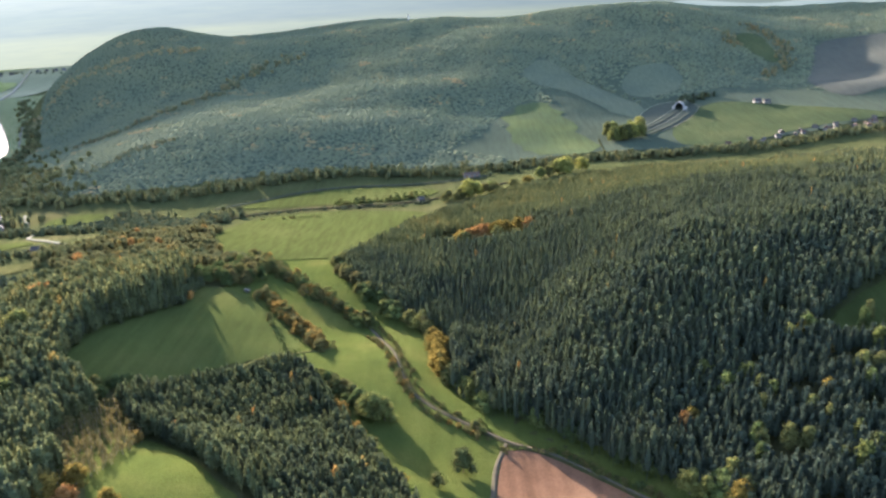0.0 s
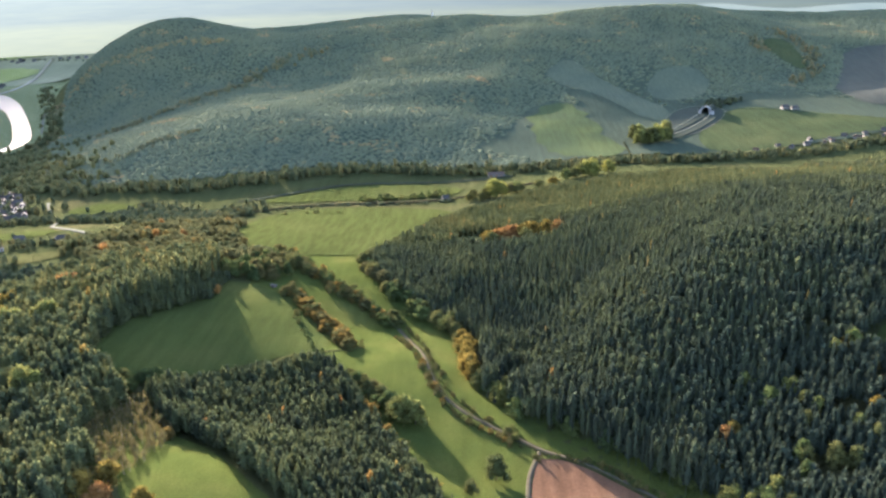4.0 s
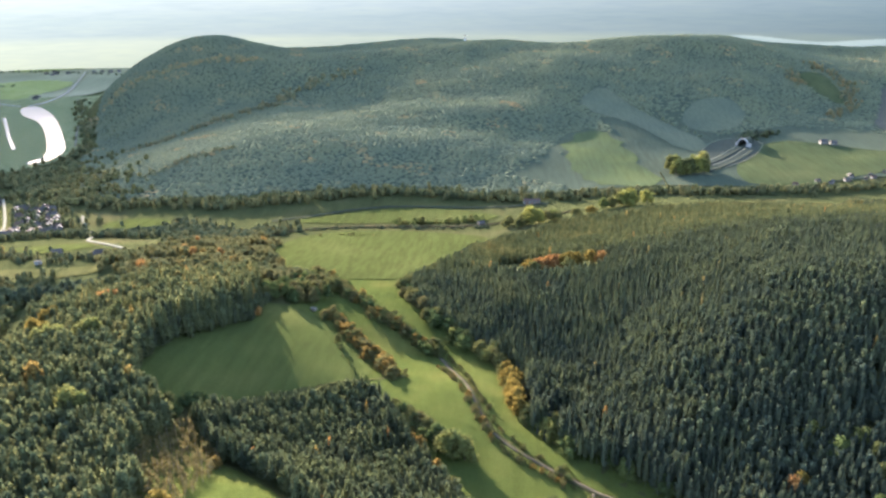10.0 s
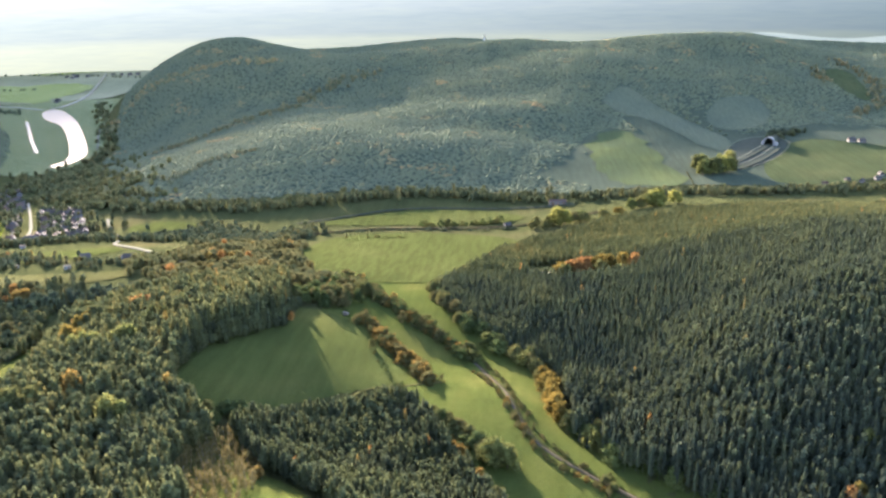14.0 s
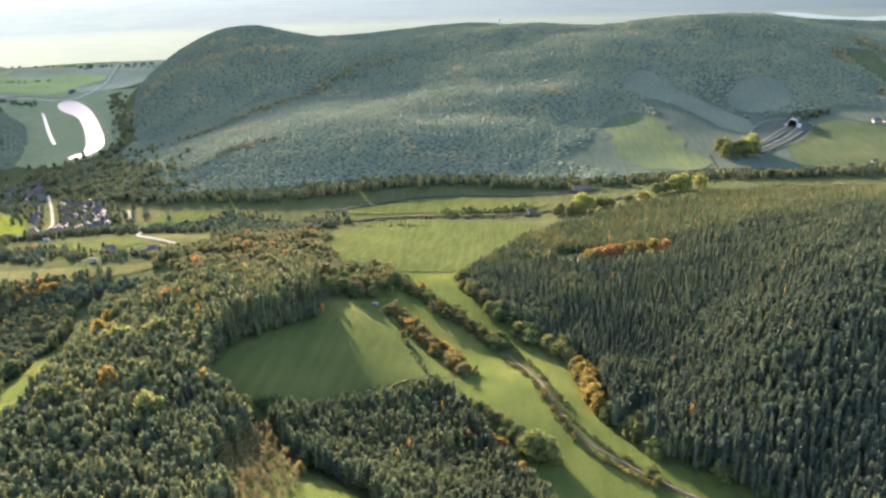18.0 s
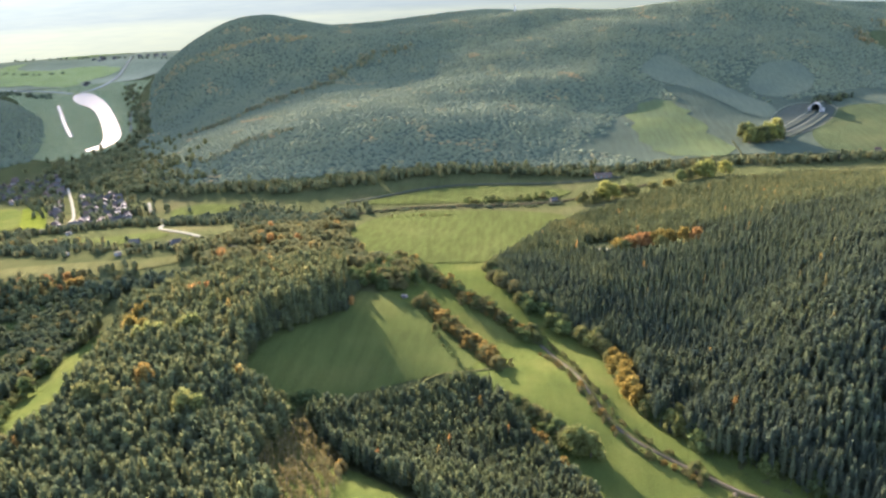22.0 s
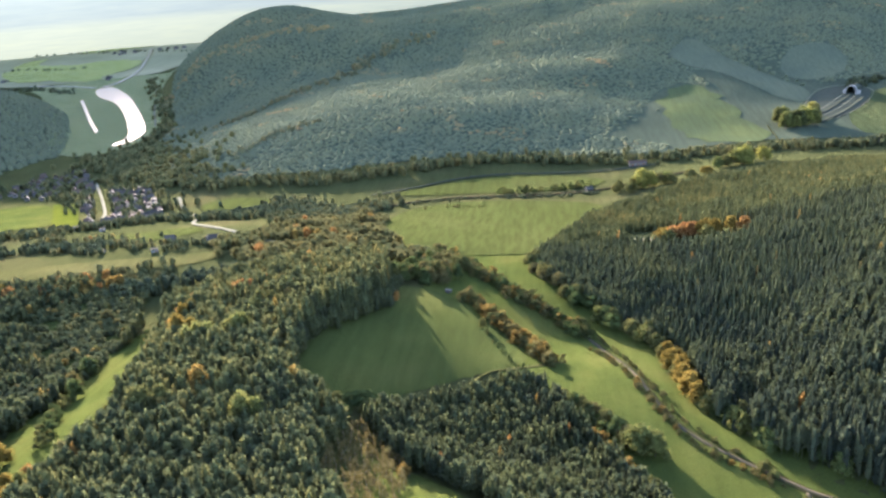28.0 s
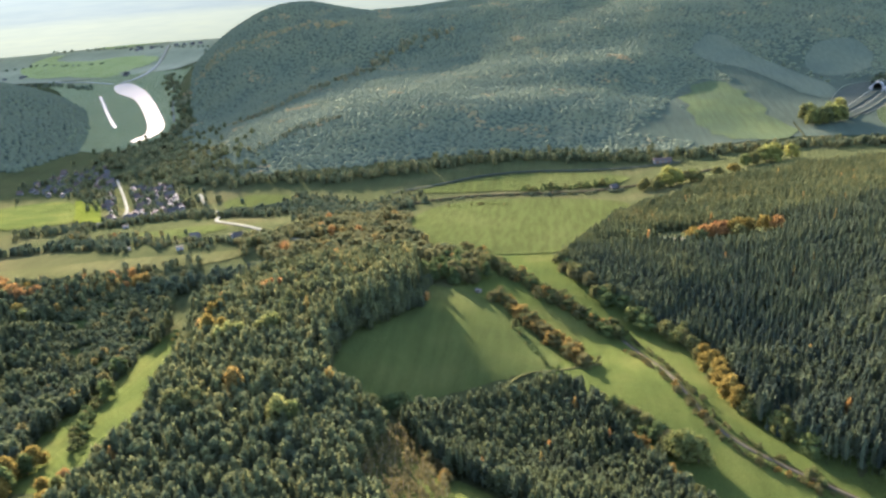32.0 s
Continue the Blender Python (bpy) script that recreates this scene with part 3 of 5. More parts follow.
def leafy_crown(seed, lobes, leaf, per, wide=1.0, flat=0.8, low=0.25):
    """A broadleaf crown of unit height: lobes of many small leaf clumps round darker cores."""
    rng = np.random.default_rng(seed)
    v, t = [], []
    for i in range(lobes):
        u = i / max(1, lobes - 1)
        a = i * 2.4 + rng.uniform(-0.5, 0.5)
        zc = low + (0.86 - low) * (0.15 + 0.85 * u) * rng.uniform(0.85, 1.05)
        rr = wide * 0.30 * (1 - 0.75 * u ** 2) * rng.uniform(0.6, 1.2)
        c = np.array((rr * math.cos(a), rr * math.sin(a), zc))
        s = rng.uniform(0.13, 0.21) * (1.15 - 0.3 * u)
        j = len(v)
        for lev, lr in ((-0.55, 0.62), (0.35, 0.66)):
            for k in range(5):
                b = k * 1.257 + lev
                v.append(tuple(c + s * rng.uniform(0.8, 1.15) * np.array((lr * math.cos(b) * wide, lr * math.sin(b) * wide, lev * flat))))
        v.append(tuple(c + (0, 0, s * flat * 0.85)))
        for k in range(5):
            p, q = j + k, j + (k + 1) % 5
            t += [(p, q, q + 5), (p, q + 5, p + 5), (p + 5, q + 5, j + 10)]
        for k in range(per):
            d = rng.normal(0, 1, 3)
            d /= np.linalg.norm(d)
            if d[2] < -0.6:
                continue
            p = c + s * d * (wide, wide, flat) * rng.uniform(0.7, 1.22)
            e1 = np.cross(d, rng.normal(0, 1, 3))
            e1 /= np.linalg.norm(e1) + 1e-6
            e2 = np.cross(d, e1)
            g = leaf * rng.uniform(0.6, 1.4)
            j = len(v)
            v += [tuple(p - e1 * g + d * g * 0.4), tuple(p + e2 * g - d * g * 0.5), tuple(p + e1 * g + d * g * 0.5)]
            t += [(j, j + 1, j + 2)]
    return np.array(v), np.array(t)


def trunk_mesh(name, seed, low, girth):
    """A tapered trunk with four limbs, of unit height."""
    rng = np.random.default_rng(seed)
    v, t = [], []

    def limb(points, radii):
        j = len(v)
        for (px, py, pz), r in zip(points, radii):
            for k in range(6):
                a = k * 1.047
                v.append((px + r * math.cos(a), py + r * math.sin(a), pz))
        for i in range(len(points) - 1):
            for k in range(6):
                a, b = j + i * 6 + k, j + i * 6 + (k + 1) % 6
                t.extend([(a, b, b + 6), (a, b + 6, a + 6)])

    limb([(0, 0, -0.03), (0.01, 0, low * 0.5), (0, 0.01, low + 0.1), (0.01, 0.01, 0.75)], [girth * 1.3, girth, girth * 0.8, girth * 0.25])
    for k in range(4):
        a = k * 1.57 + rng.uniform(-0.4, 0.4)
        limb([(0, 0, low), (0.12 * math.cos(a), 0.12 * math.sin(a), low + 0.14), (0.26 * math.cos(a), 0.26 * math.sin(a), low + 0.32)], [girth * 0.55, girth * 0.4, girth * 0.12])
    return mesh_from(name, v, t, M_BARK, smooth=True)


CROWN_SHAPES = [leafy_crown(100 + k, 16 + k, 0.040, 80, (1.25, 1.05, 1.5, 1.15)[k], 0.85, (0.10, 0.12, 0.08, 0.14)[k]) for k in range(4)]
BUSH_SHAPES = [leafy_crown(120 + k, 6, 0.072, 64, (1.7, 1.4, 2.0)[k], 0.9, 0.05) for k in range(3)]
TRUNKS = [trunk_mesh("trunk", 130 + k, 0.24, 0.022) for k in range(4)]
LEAVES = {"green": M_GREEN, "bright": M_BRIGHT, "rust": M_RUST, "lime": M_LIME, "olive": M_OLIVELEAF, "yellow": M_YELLOW, "orange": M_ORANGE, "brown": M_BROWN}
CROWNS = {(c, k): mesh_from("crown", *CROWN_SHAPES[k], m, smooth=False) for c, m in LEAVES.items() for k in range(4)}
BUSHES = {(c, k): mesh_from("bush", *BUSH_SHAPES[k], m, smooth=False) for c, m in LEAVES.items() for k in range(3)}
LOOK = {"bright": "bright yellow-green leafy", "rust": "rust-brown autumn", "green": "green leafy", "lime": "yellow-green leafy", "olive": "olive green leafy", "yellow": "yellow autumn", "orange": "orange autumn", "brown": "brown half-bare autumn"}
tree_rng = random.Random(4)


def tree(x, y, tall, colour, where, wide=1.0, group="", shape=None):
    """A broadleaf tree of its own on the land."""
    k = tree_rng.randrange(4) if shape is None else shape
    m = Matrix.Translation(on_land(x, y)) @ Matrix.Rotation(tree_rng.uniform(0, 6.28), 4, "Z") @ Matrix.Diagonal((tall * wide, tall * wide, tall, 1))
    root = new("tree")
    root.matrix_world = m
    part("trunk", TRUNKS[k], root)
    part("crown", CROWNS[colour, k], root)
    return tagged(root, f"{LOOK[colour]} broadleaf tree {where}", "tree", group)


def birch_shape(seed):
    """A thin half-bare birch of unit height: slim stem, rising twigs and sparse leaves."""
    rng = np.random.default_rng(seed)
    v, t = [], []
    bend = [(0.012 * math.sin(2.1 * k + seed), 0.012 * math.cos(1.7 * k + seed), 0.2 * k - 0.03) for k in range(6)]
    for p, q, r in zip(bend[:-1], bend[1:], (0.013, 0.011, 0.009, 0.007, 0.005)):
        j = len(v)
        if not j:
            v.extend((p[0] + r * math.cos(a), p[1] + r * math.sin(a), p[2]) for a in (0, 2.09, 4.19))
            j = 3
        v.extend((q[0] + 0.8 * r * math.cos(a), q[1] + 0.8 * r * math.sin(a), q[2]) for a in (0, 2.09, 4.19))
        for k in range(3):
            a, b = j - 3 + k, j - 3 + (k + 1) % 3
            t.extend([(a, b, b + 3), (a, b + 3, a + 3)])
    stem, lv, lt = (np.array(v), np.array(t)), [], []
    for k in range(70):
        u, a = 0.25 + 0.72 * rng.random(), rng.uniform(0, 6.28)
        r = 0.17 * (1.15 - u) * rng.uniform(0.3, 1.1)
        p, d, e = np.array((r * math.cos(a), r * math.sin(a), u)), rng.normal(0, 0.022, 3), rng.normal(0, 0.016, 3)
        j = len(lv)
        lv += [tuple(p - d), tuple(p + e), tuple(p + d), tuple(p - e)]
        lt += [(j, j + 1, j + 2), (j, j + 2, j + 3)]
    return stem, (np.array(lv), np.array(lt))


BIRCHES = [birch_shape(140 + k) for k in range(4)]
BIRCH_STEMS = [mesh_from("trunk", *s, M_BIRCHBARK, smooth=True) for s, c in BIRCHES]
BIRCH_CROWNS = [mesh_from("crown", *c, M_BIRCH) for s, c in BIRCHES]


def birch(x, y, tall):
    k = tree_rng.randrange(4)
    root = new("birch")
    root.matrix_world = Matrix.Translation(on_land(x, y)) @ Matrix.Rotation(tree_rng.uniform(0, 6.28), 4, "Z") @ Matrix.Diagonal((tall * 2.3, tall * 2.3, tall, 1))
    part("trunk", BIRCH_STEMS[k], root)
    part("crown", BIRCH_CROWNS[k], root)
    return tagged(root, "thin half-bare birch with pale leaves in dry grass", "tree", "birch scrub")


def hedge(line, gap, tall, colours, label, spread_out=1.0, seed=0, skip=0.0):
    """A hedge of separate bushes along a line in the plan."""
    rng = random.Random(seed)
    p = rounded(line, 2, False)
    root = new("hedge")
    root.location = on_land(*p[0])
    bpy.context.view_layer.update()
    base = Matrix.Translation(root.location).inverted()
    for a, b in zip(p[:-1], p[1:]):
        n = max(1, int(np.hypot(*(b - a)) / gap))
        for k in range(n):
            if rng.random() < skip:
                continue
            q = a + (b - a) * (k + rng.random()) / n
            x, y = q[0] + rng.gauss(0, spread_out), q[1] + rng.gauss(0, spread_out)
            h = tall * rng.uniform(0.6, 1.35)
            ob = new("bush", BUSHES[rng.choice(colours), rng.randrange(3)])
            ob.parent = root
            ob.matrix_basis = base @ Matrix.Translation(on_land(x, y, -0.2)) @ Matrix.Rotation(rng.uniform(0, 6.28), 4, "Z") @ Matrix.Diagonal((h * rng.uniform(0.55, 0.9), h * rng.uniform(0.55, 0.9), h, 1))
    return tagged(root, label, "hedge")


# ---- the ground, one sheet out to the far plain ----
def spaced(near_low, near_high, fine, low, high, mid):
    """Grid lines: dense in the near valley, closer on the hills than on the far plain."""
    lines = list(np.arange(near_low, near_high + 1, fine))
    for way, end in ((1, high), (-1, low)):
        at, step = (near_high if way > 0 else near_low), fine
        while at * way < end * way:
            step = min(step * 1.09, 22 if abs(at) < mid else 90)
            at += way * step
            lines.append(at)
    return np.array(sorted(set(np.round(lines, 2))))


gx, gy = spaced(-460, 320, 6.0, -4200, 4200, 1300), spaced(150, 800, 6.0, -700, 4200, 2350)
xx, yy = np.meshgrid(gx, gy)
zz = height(xx, yy).reshape(xx.shape)
ids = np.arange(xx.size).reshape(xx.shape)
a, b, c, d = ids[:-1, :-1].ravel(), ids[:-1, 1:].ravel(), ids[1:, 1:].ravel(), ids[1:, :-1].ravel()
ground_me = mesh_from("ground", np.stack([xx.ravel(), yy.ravel(), zz.ravel()], 1), np.concatenate([np.stack([a, b, c], 1), np.stack([a, c, d], 1)]), M_GROUND, smooth=True)
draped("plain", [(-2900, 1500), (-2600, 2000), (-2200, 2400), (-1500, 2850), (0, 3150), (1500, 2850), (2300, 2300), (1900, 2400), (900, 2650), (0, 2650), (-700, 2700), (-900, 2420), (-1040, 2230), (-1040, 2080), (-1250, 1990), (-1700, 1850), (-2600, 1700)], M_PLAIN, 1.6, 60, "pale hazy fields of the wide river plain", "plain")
tagged(new("ground", ground_me), "rolling autumn countryside of rough grass and hedges", "ground", kind="structure")

# the glowing backdrop shell with the hazy plain and sky, behind everything
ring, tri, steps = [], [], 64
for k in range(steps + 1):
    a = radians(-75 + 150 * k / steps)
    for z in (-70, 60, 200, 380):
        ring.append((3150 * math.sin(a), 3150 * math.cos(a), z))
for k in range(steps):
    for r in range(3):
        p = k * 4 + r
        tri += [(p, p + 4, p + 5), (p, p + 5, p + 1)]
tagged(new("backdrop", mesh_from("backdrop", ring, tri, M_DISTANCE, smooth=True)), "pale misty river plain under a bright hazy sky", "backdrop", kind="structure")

# glowing ridge strip in front of the backdrop, haze painted in
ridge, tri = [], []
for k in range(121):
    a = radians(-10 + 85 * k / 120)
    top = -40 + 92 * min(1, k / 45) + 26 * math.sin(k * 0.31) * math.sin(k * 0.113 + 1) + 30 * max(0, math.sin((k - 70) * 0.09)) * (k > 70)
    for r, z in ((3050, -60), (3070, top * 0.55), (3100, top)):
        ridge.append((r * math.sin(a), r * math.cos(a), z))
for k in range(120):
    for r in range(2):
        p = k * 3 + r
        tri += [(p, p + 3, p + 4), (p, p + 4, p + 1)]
tagged(new("backdrop", mesh_from("backdrop", ridge, tri, M_FARRIDGE, smooth=True)), "faint haze-blue glowing hills far across the plain", "backdrop", kind="structure")

# ---- fields ----
draped("grassland", [(-200, 640), (-150, 560), (-150, 470), (-111, 404), (-84, 381), (-52, 318), (-30, 278), (-20, 225), (60, 205), (125, 205), (71, 290), (30, 328), (0, 383), (-14, 435), (-50, 505), (-78, 555), (-84, 598), (-130, 604), (-180, 640)], M_MEADOW, 0.07, 9, "rough green valley grassland beside the lane", "grassland")
BIRCH_GROUND = [(-153, 270), (-154, 292), (-152, 312), (-145, 330), (-133, 312), (-126, 293), (-124, 270), (-124, 246), (-133, 230), (-141, 250)]
draped("grassland", BIRCH_GROUND, M_OLIVE, 0.12, 7, "dry pale grass under thin birch scrub", "grassland", wobble=1.0)
FIELD_A = [(-186, 359), (-192, 383), (-188, 410), (-174, 474), (-162, 500), (-130, 488), (-115, 464), (-97, 444), (-84, 410), (-105, 395), (-121, 381), (-150, 343), (-162, 322), (-176, 335)]
MEADOW = [(-101, 399), (-78, 408), (-41, 441), (-36, 399), (-28, 362), (-16, 337), (6, 314), (15, 307), (10, 276), (4, 233), (-10, 233), (-22, 268), (-29, 282), (-46, 316), (-62, 356), (-75, 377)]
draped("field", FIELD_A, M_SEED, 0.16, 8, "green young crop field half in wood shadow", wobble=1.0)
draped("field", [(-141, 549), (-127, 523), (-98, 476), (-69, 424), (-53, 443), (-69, 472), (-95, 495), (-122, 537)], M_MEADOW, 0.16, 8, "bright green grass strip between two hedges", wobble=1.0)
draped("field", [(-124, 588), (-87, 595), (-84, 549), (-58, 503), (-31, 465), (-21, 437), (-17, 395), (-25, 381), (-33, 417), (-44, 453), (-60, 476), (-81, 504), (-107, 546)], M_MEADOW, 0.16, 8, "bright green meadow strip beside the pine wood", wobble=0.8)
draped("field", MEADOW, M_MEADOW, 0.16, 8, "bright green mown meadow on a rounded rise", wobble=0.8)
draped("field", [(-24, 385), (-10, 359), (12, 334), (32, 311), (59, 280), (90, 245), (84, 238), (63, 268), (32, 304), (12, 319), (-8, 342), (-21, 360)], M_MEADOW, 0.16, 7, "shaded grass strip between lane and pine wood", wobble=0.8)
draped("field", [(14, 305), (19, 307), (38, 300), (53, 284), (65, 266), (78, 240), (40, 225), (6, 233), (10, 271)], M_SOIL, 0.16, 7, "reddish brown freshly ploughed field beside the lane", wobble=0.5)
draped("field", [(-135, 268), (-133, 284), (-125, 289), (-109, 277), (-87, 247), (-74, 236), (-85, 215), (-121, 222), (-131, 249)], M_MEADOW, 0.16, 7, "bright green clearing in front of pines", wobble=0.8)
draped("field", [(-152, 268), (-145, 265), (-136, 240), (-132, 225), (-150, 222), (-148, 245)], M_SEED, 0.16, 7, "dark green shaded clearing among trees", wobble=0.8)
draped("field", [(-212, 690), (-206, 761), (-175, 793), (-115, 796), (-63, 787), (-27, 769), (-24, 733), (-62, 664), (-84, 599), (-119, 590), (-146, 582), (-178, 597)], M_OLIVE, 0.5, 12, "olive green harvested valley field", wobble=1.0)
draped("field", [(-238, 836), (-183, 828), (-117, 829), (-62, 834), (-28, 838), (-12, 862), (-61, 892), (-119, 894), (-160, 880), (-193, 860)], M_OLIVE, 0.7, 14, "pale green field at the foot of the hill", wobble=1.0)
draped("field", [(-280, 262), (-290, 296), (-303, 335), (-302, 362), (-300, 400), (-299, 440), (-284, 425), (-270, 389), (-254, 344), (-246, 308), (-241, 285), (-243, 258)], M_MEADOW, 0.16, 7, "narrow green grass strip in a wooded gully", wobble=1.0)
draped("field", [(-430, 835), (-408, 862), (-360, 850), (-307, 800), (-296, 756), (-354, 763), (-392, 774)], M_OLIVE, 0.6, 14, "green valley pasture beside the road", wobble=1.0)
draped("field", [(-470, 490), (-470, 525), (-435, 544), (-417, 556), (-383, 564), (-324, 571), (-291, 583), (-305, 555), (-322, 547), (-345, 530), (-380, 528), (-402, 525), (-415, 513), (-430, 495)], M_STRAW, 0.5, 10, "pale yellow dry grass field above the village", wobble=1.0)
draped("field", [(-464, 646), (-436, 664), (-393, 678), (-371, 686), (-343, 652), (-367, 622), (-402, 611), (-434, 617)], M_OLIVE, 0.6, 12, "dull olive field by scattered fruit trees", wobble=1.0)
draped("field", [(-690, 850), (-661, 892), (-623, 891), (-530, 738), (-546, 724), (-575, 690), (-640, 720)], M_MEADOW, 0.8, 14, "bright green striped field at the village edge", wobble=1.0)
draped("field", [(282, 1079), (336, 1180), (383, 1214), (424, 1204), (520, 1150), (600, 1100), (480, 1064), (403, 1030), (338, 994), (278, 1000)], M_HILLLIT, 1.15, 16, "smooth green pasture knoll above the village", wobble=5.0)
draped("field", [(148, 324), (162, 335), (180, 349), (200, 360), (210, 340), (173, 312), (159, 313)], M_SEED, 0.16, 7, "green forest glade inside the pine wood", wobble=1.0)
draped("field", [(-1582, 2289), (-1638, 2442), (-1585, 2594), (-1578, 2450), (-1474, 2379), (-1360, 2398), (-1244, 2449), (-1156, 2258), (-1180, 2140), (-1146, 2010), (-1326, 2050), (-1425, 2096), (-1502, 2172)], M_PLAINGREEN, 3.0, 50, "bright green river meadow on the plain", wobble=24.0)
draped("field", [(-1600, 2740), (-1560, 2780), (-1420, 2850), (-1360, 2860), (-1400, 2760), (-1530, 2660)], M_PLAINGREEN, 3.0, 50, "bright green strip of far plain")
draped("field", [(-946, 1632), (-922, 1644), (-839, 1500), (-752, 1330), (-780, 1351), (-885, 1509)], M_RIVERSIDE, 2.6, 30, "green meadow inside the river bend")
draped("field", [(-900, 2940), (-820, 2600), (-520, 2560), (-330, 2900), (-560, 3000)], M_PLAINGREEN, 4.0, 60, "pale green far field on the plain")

draped("field", [(-705, 1225), (-800, 1180), (-880, 1330), (-1010, 1570), (-1150, 1760), (-1300, 1960), (-1000, 2120), (-920, 1960), (-890, 1780), (-795, 1570), (-712, 1400)], M_RIVERSIDE, 1.8, 30, "soft green river meadows round the bend", wobble=14.0)

draped("field", [(-621, 889), (-617, 888), (-591, 879), (-587, 877), (-584, 873), (-545, 807), (-507, 742), (-505, 737), (-509, 735), (-523, 731), (-527, 730), (-530, 734), (-575, 812), (-619, 884)], M_YELLOWCROP, 1.0, 14, "yellow-green mustard field at the village edge", wobble=1.0)
ribbon("bank", [(-113, 380), (-105, 395), (-91, 401), (-81, 406), (-69, 414)], 1.4, M_STRAW, 0.5, "low dry grass bank between two fields", "bank")

# ---- water ----
draped("water", [(-1088, 1871), (-1063, 1909), (-950, 1758), (-848, 1582), (-760, 1422), (-730, 1355), (-723, 1297), (-735, 1262), (-752, 1271), (-741, 1320), (-834, 1499), (-936, 1671), (-1022, 1755)], M_WATER, 0, 40, "river bend glaring in the low sun", "water", z=WATER_Z + 3.2)
ribbon("water", RIVER_ARM, 6, M_WATER, 0, "thin sunlit river arm", "water", level=WATER_Z + 4.3)
ribbon("water", [(-1080, 1890), (-1071, 1948), (-1085, 2043), (-1124, 2187), (-1210, 2412), (-1318, 2693)], 7, M_WATER, 0, "narrow sunlit river winding over the plain", "water", level=WATER_Z + 4.3)
ribbon("water", [(-1035, 1714), (-968, 1604), (-903, 1495), (-827, 1376)], 6, M_WATER, 0, "sunlit side channel of the river", "water", level=WATER_Z + 4.3)
ribbon("road", [(-1025, 2019), (-902, 1790), (-812, 1571), (-735, 1406)], 3.5, M_GRAVEL, 3.4, "pale riverside road at the foot of the hill")

# ---- roads ----
LANE = [(-150, 640), (-141, 585), (-124, 550), (-105, 525), (-90, 508), (-78, 495), (-64, 481), (-53, 461), (-45, 438), (-37, 414), (-33, 390), (-29, 369), (-23, 353), (-14, 342), (-4, 333), (12, 318), (20, 310), (34, 302), (55, 279), (72, 254), (95, 225)]
ribbon("bank", LANE, 4.2, M_VERGE, 0.22, "rough brown grass verge of the lane", "verge")
ribbon("road", LANE, 1.5, M_ASPHALT, 0.3, "narrow worn country lane along the meadow")
ribbon("road", [(17, 311), (11, 294), (9, 270), (4, 233)], 2.0, M_ASPHALT, 0.34, "pale farm track beside the ploughed field")
ribbon("road", [(-469, 878), (-425, 794), (-398, 764), (-385, 715), (-372, 698), (-323, 646), (-290, 613), (-268, 598)], 3.4, M_GRAVEL, 0.9, "pale country road climbing from the village")
ribbon("road", [(-633, 1005), (-574, 908), (-512, 801), (-500, 770)], 3.0, M_GRAVEL, 1.2, "sunlit village street")
ribbon("road", [(-13, 620), (-4, 609), (6, 598)], 3.5, M_GRAVEL, 0.5, "pale forest track by orange trees")
ribbon("road", [(185, 1049), (183, 1000), (175, 950)], 1.6, M_VERGE, 1.2, "pale dirt road below the tunnel cutting")
ribbon("road", [(-253, 737), (-231, 782), (-207, 803), (-170, 813), (-116, 814), (-63, 815), (-20, 822), (60, 850)], 4.5, M_LITTER, 1.1, "dark road on a low bank across the valley floor")

ribbon("road", [(-250, 838), (-205, 862), (-165, 888), (-119, 901), (-61, 900), (-10, 896), (40, 900)], 3.0, M_ROCKFILL, 1.0, "pale farm road along the foot of the hill")

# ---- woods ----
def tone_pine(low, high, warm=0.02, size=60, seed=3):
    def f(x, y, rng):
        # tone rises with distance, which puts haze into the foliage colour
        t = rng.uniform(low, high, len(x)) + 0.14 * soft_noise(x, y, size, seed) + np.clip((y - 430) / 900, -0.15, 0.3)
        # trees at the lower right are darkened: shade painted into their tone
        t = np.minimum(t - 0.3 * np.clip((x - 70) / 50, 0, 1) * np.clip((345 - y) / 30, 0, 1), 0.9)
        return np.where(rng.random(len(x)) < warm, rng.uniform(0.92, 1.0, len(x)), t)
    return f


RIGHT_WOOD = [(-85, 593), (-81, 551), (-55, 507), (-28, 471), (-17, 441), (-13, 404), (-7, 366), (12, 338), (34, 313), (59, 283), (92, 245), (128, 208), (330, 210), (420, 500), (460, 760), (420, 880), (290, 850), (189, 812), (115, 800), (60, 798), (22, 768), (-12, 748), (-40, 715), (-60, 655)]
TRACK_SIDE = [(-24, 642), (-14, 602), (6, 578), (50, 560), (64, 588), (24, 612), (0, 636)]
GLADE = [(146, 322), (162, 337), (180, 351), (205, 364), (216, 340), (173, 310), (157, 311)]


GOLDEN_ROW = np.array([(-18, 452), (-15, 437), (-14, 420), (-13, 402), (-11, 382)], float)


def not_glade(x, y):
    return (to_line(x, y, GOLDEN_ROW + (0, -4)) > 8) & ~inside(x, y, GLADE) & ~inside(x, y, TRACK_SIDE) & (to_line(x, y, np.array([(-13, 620), (-4, 609), (6, 598)], float) + (0, -6)) > 9)


def band(low, high):
    return lambda x, y: not_glade(x, y) & (y >= low) & (y < high)


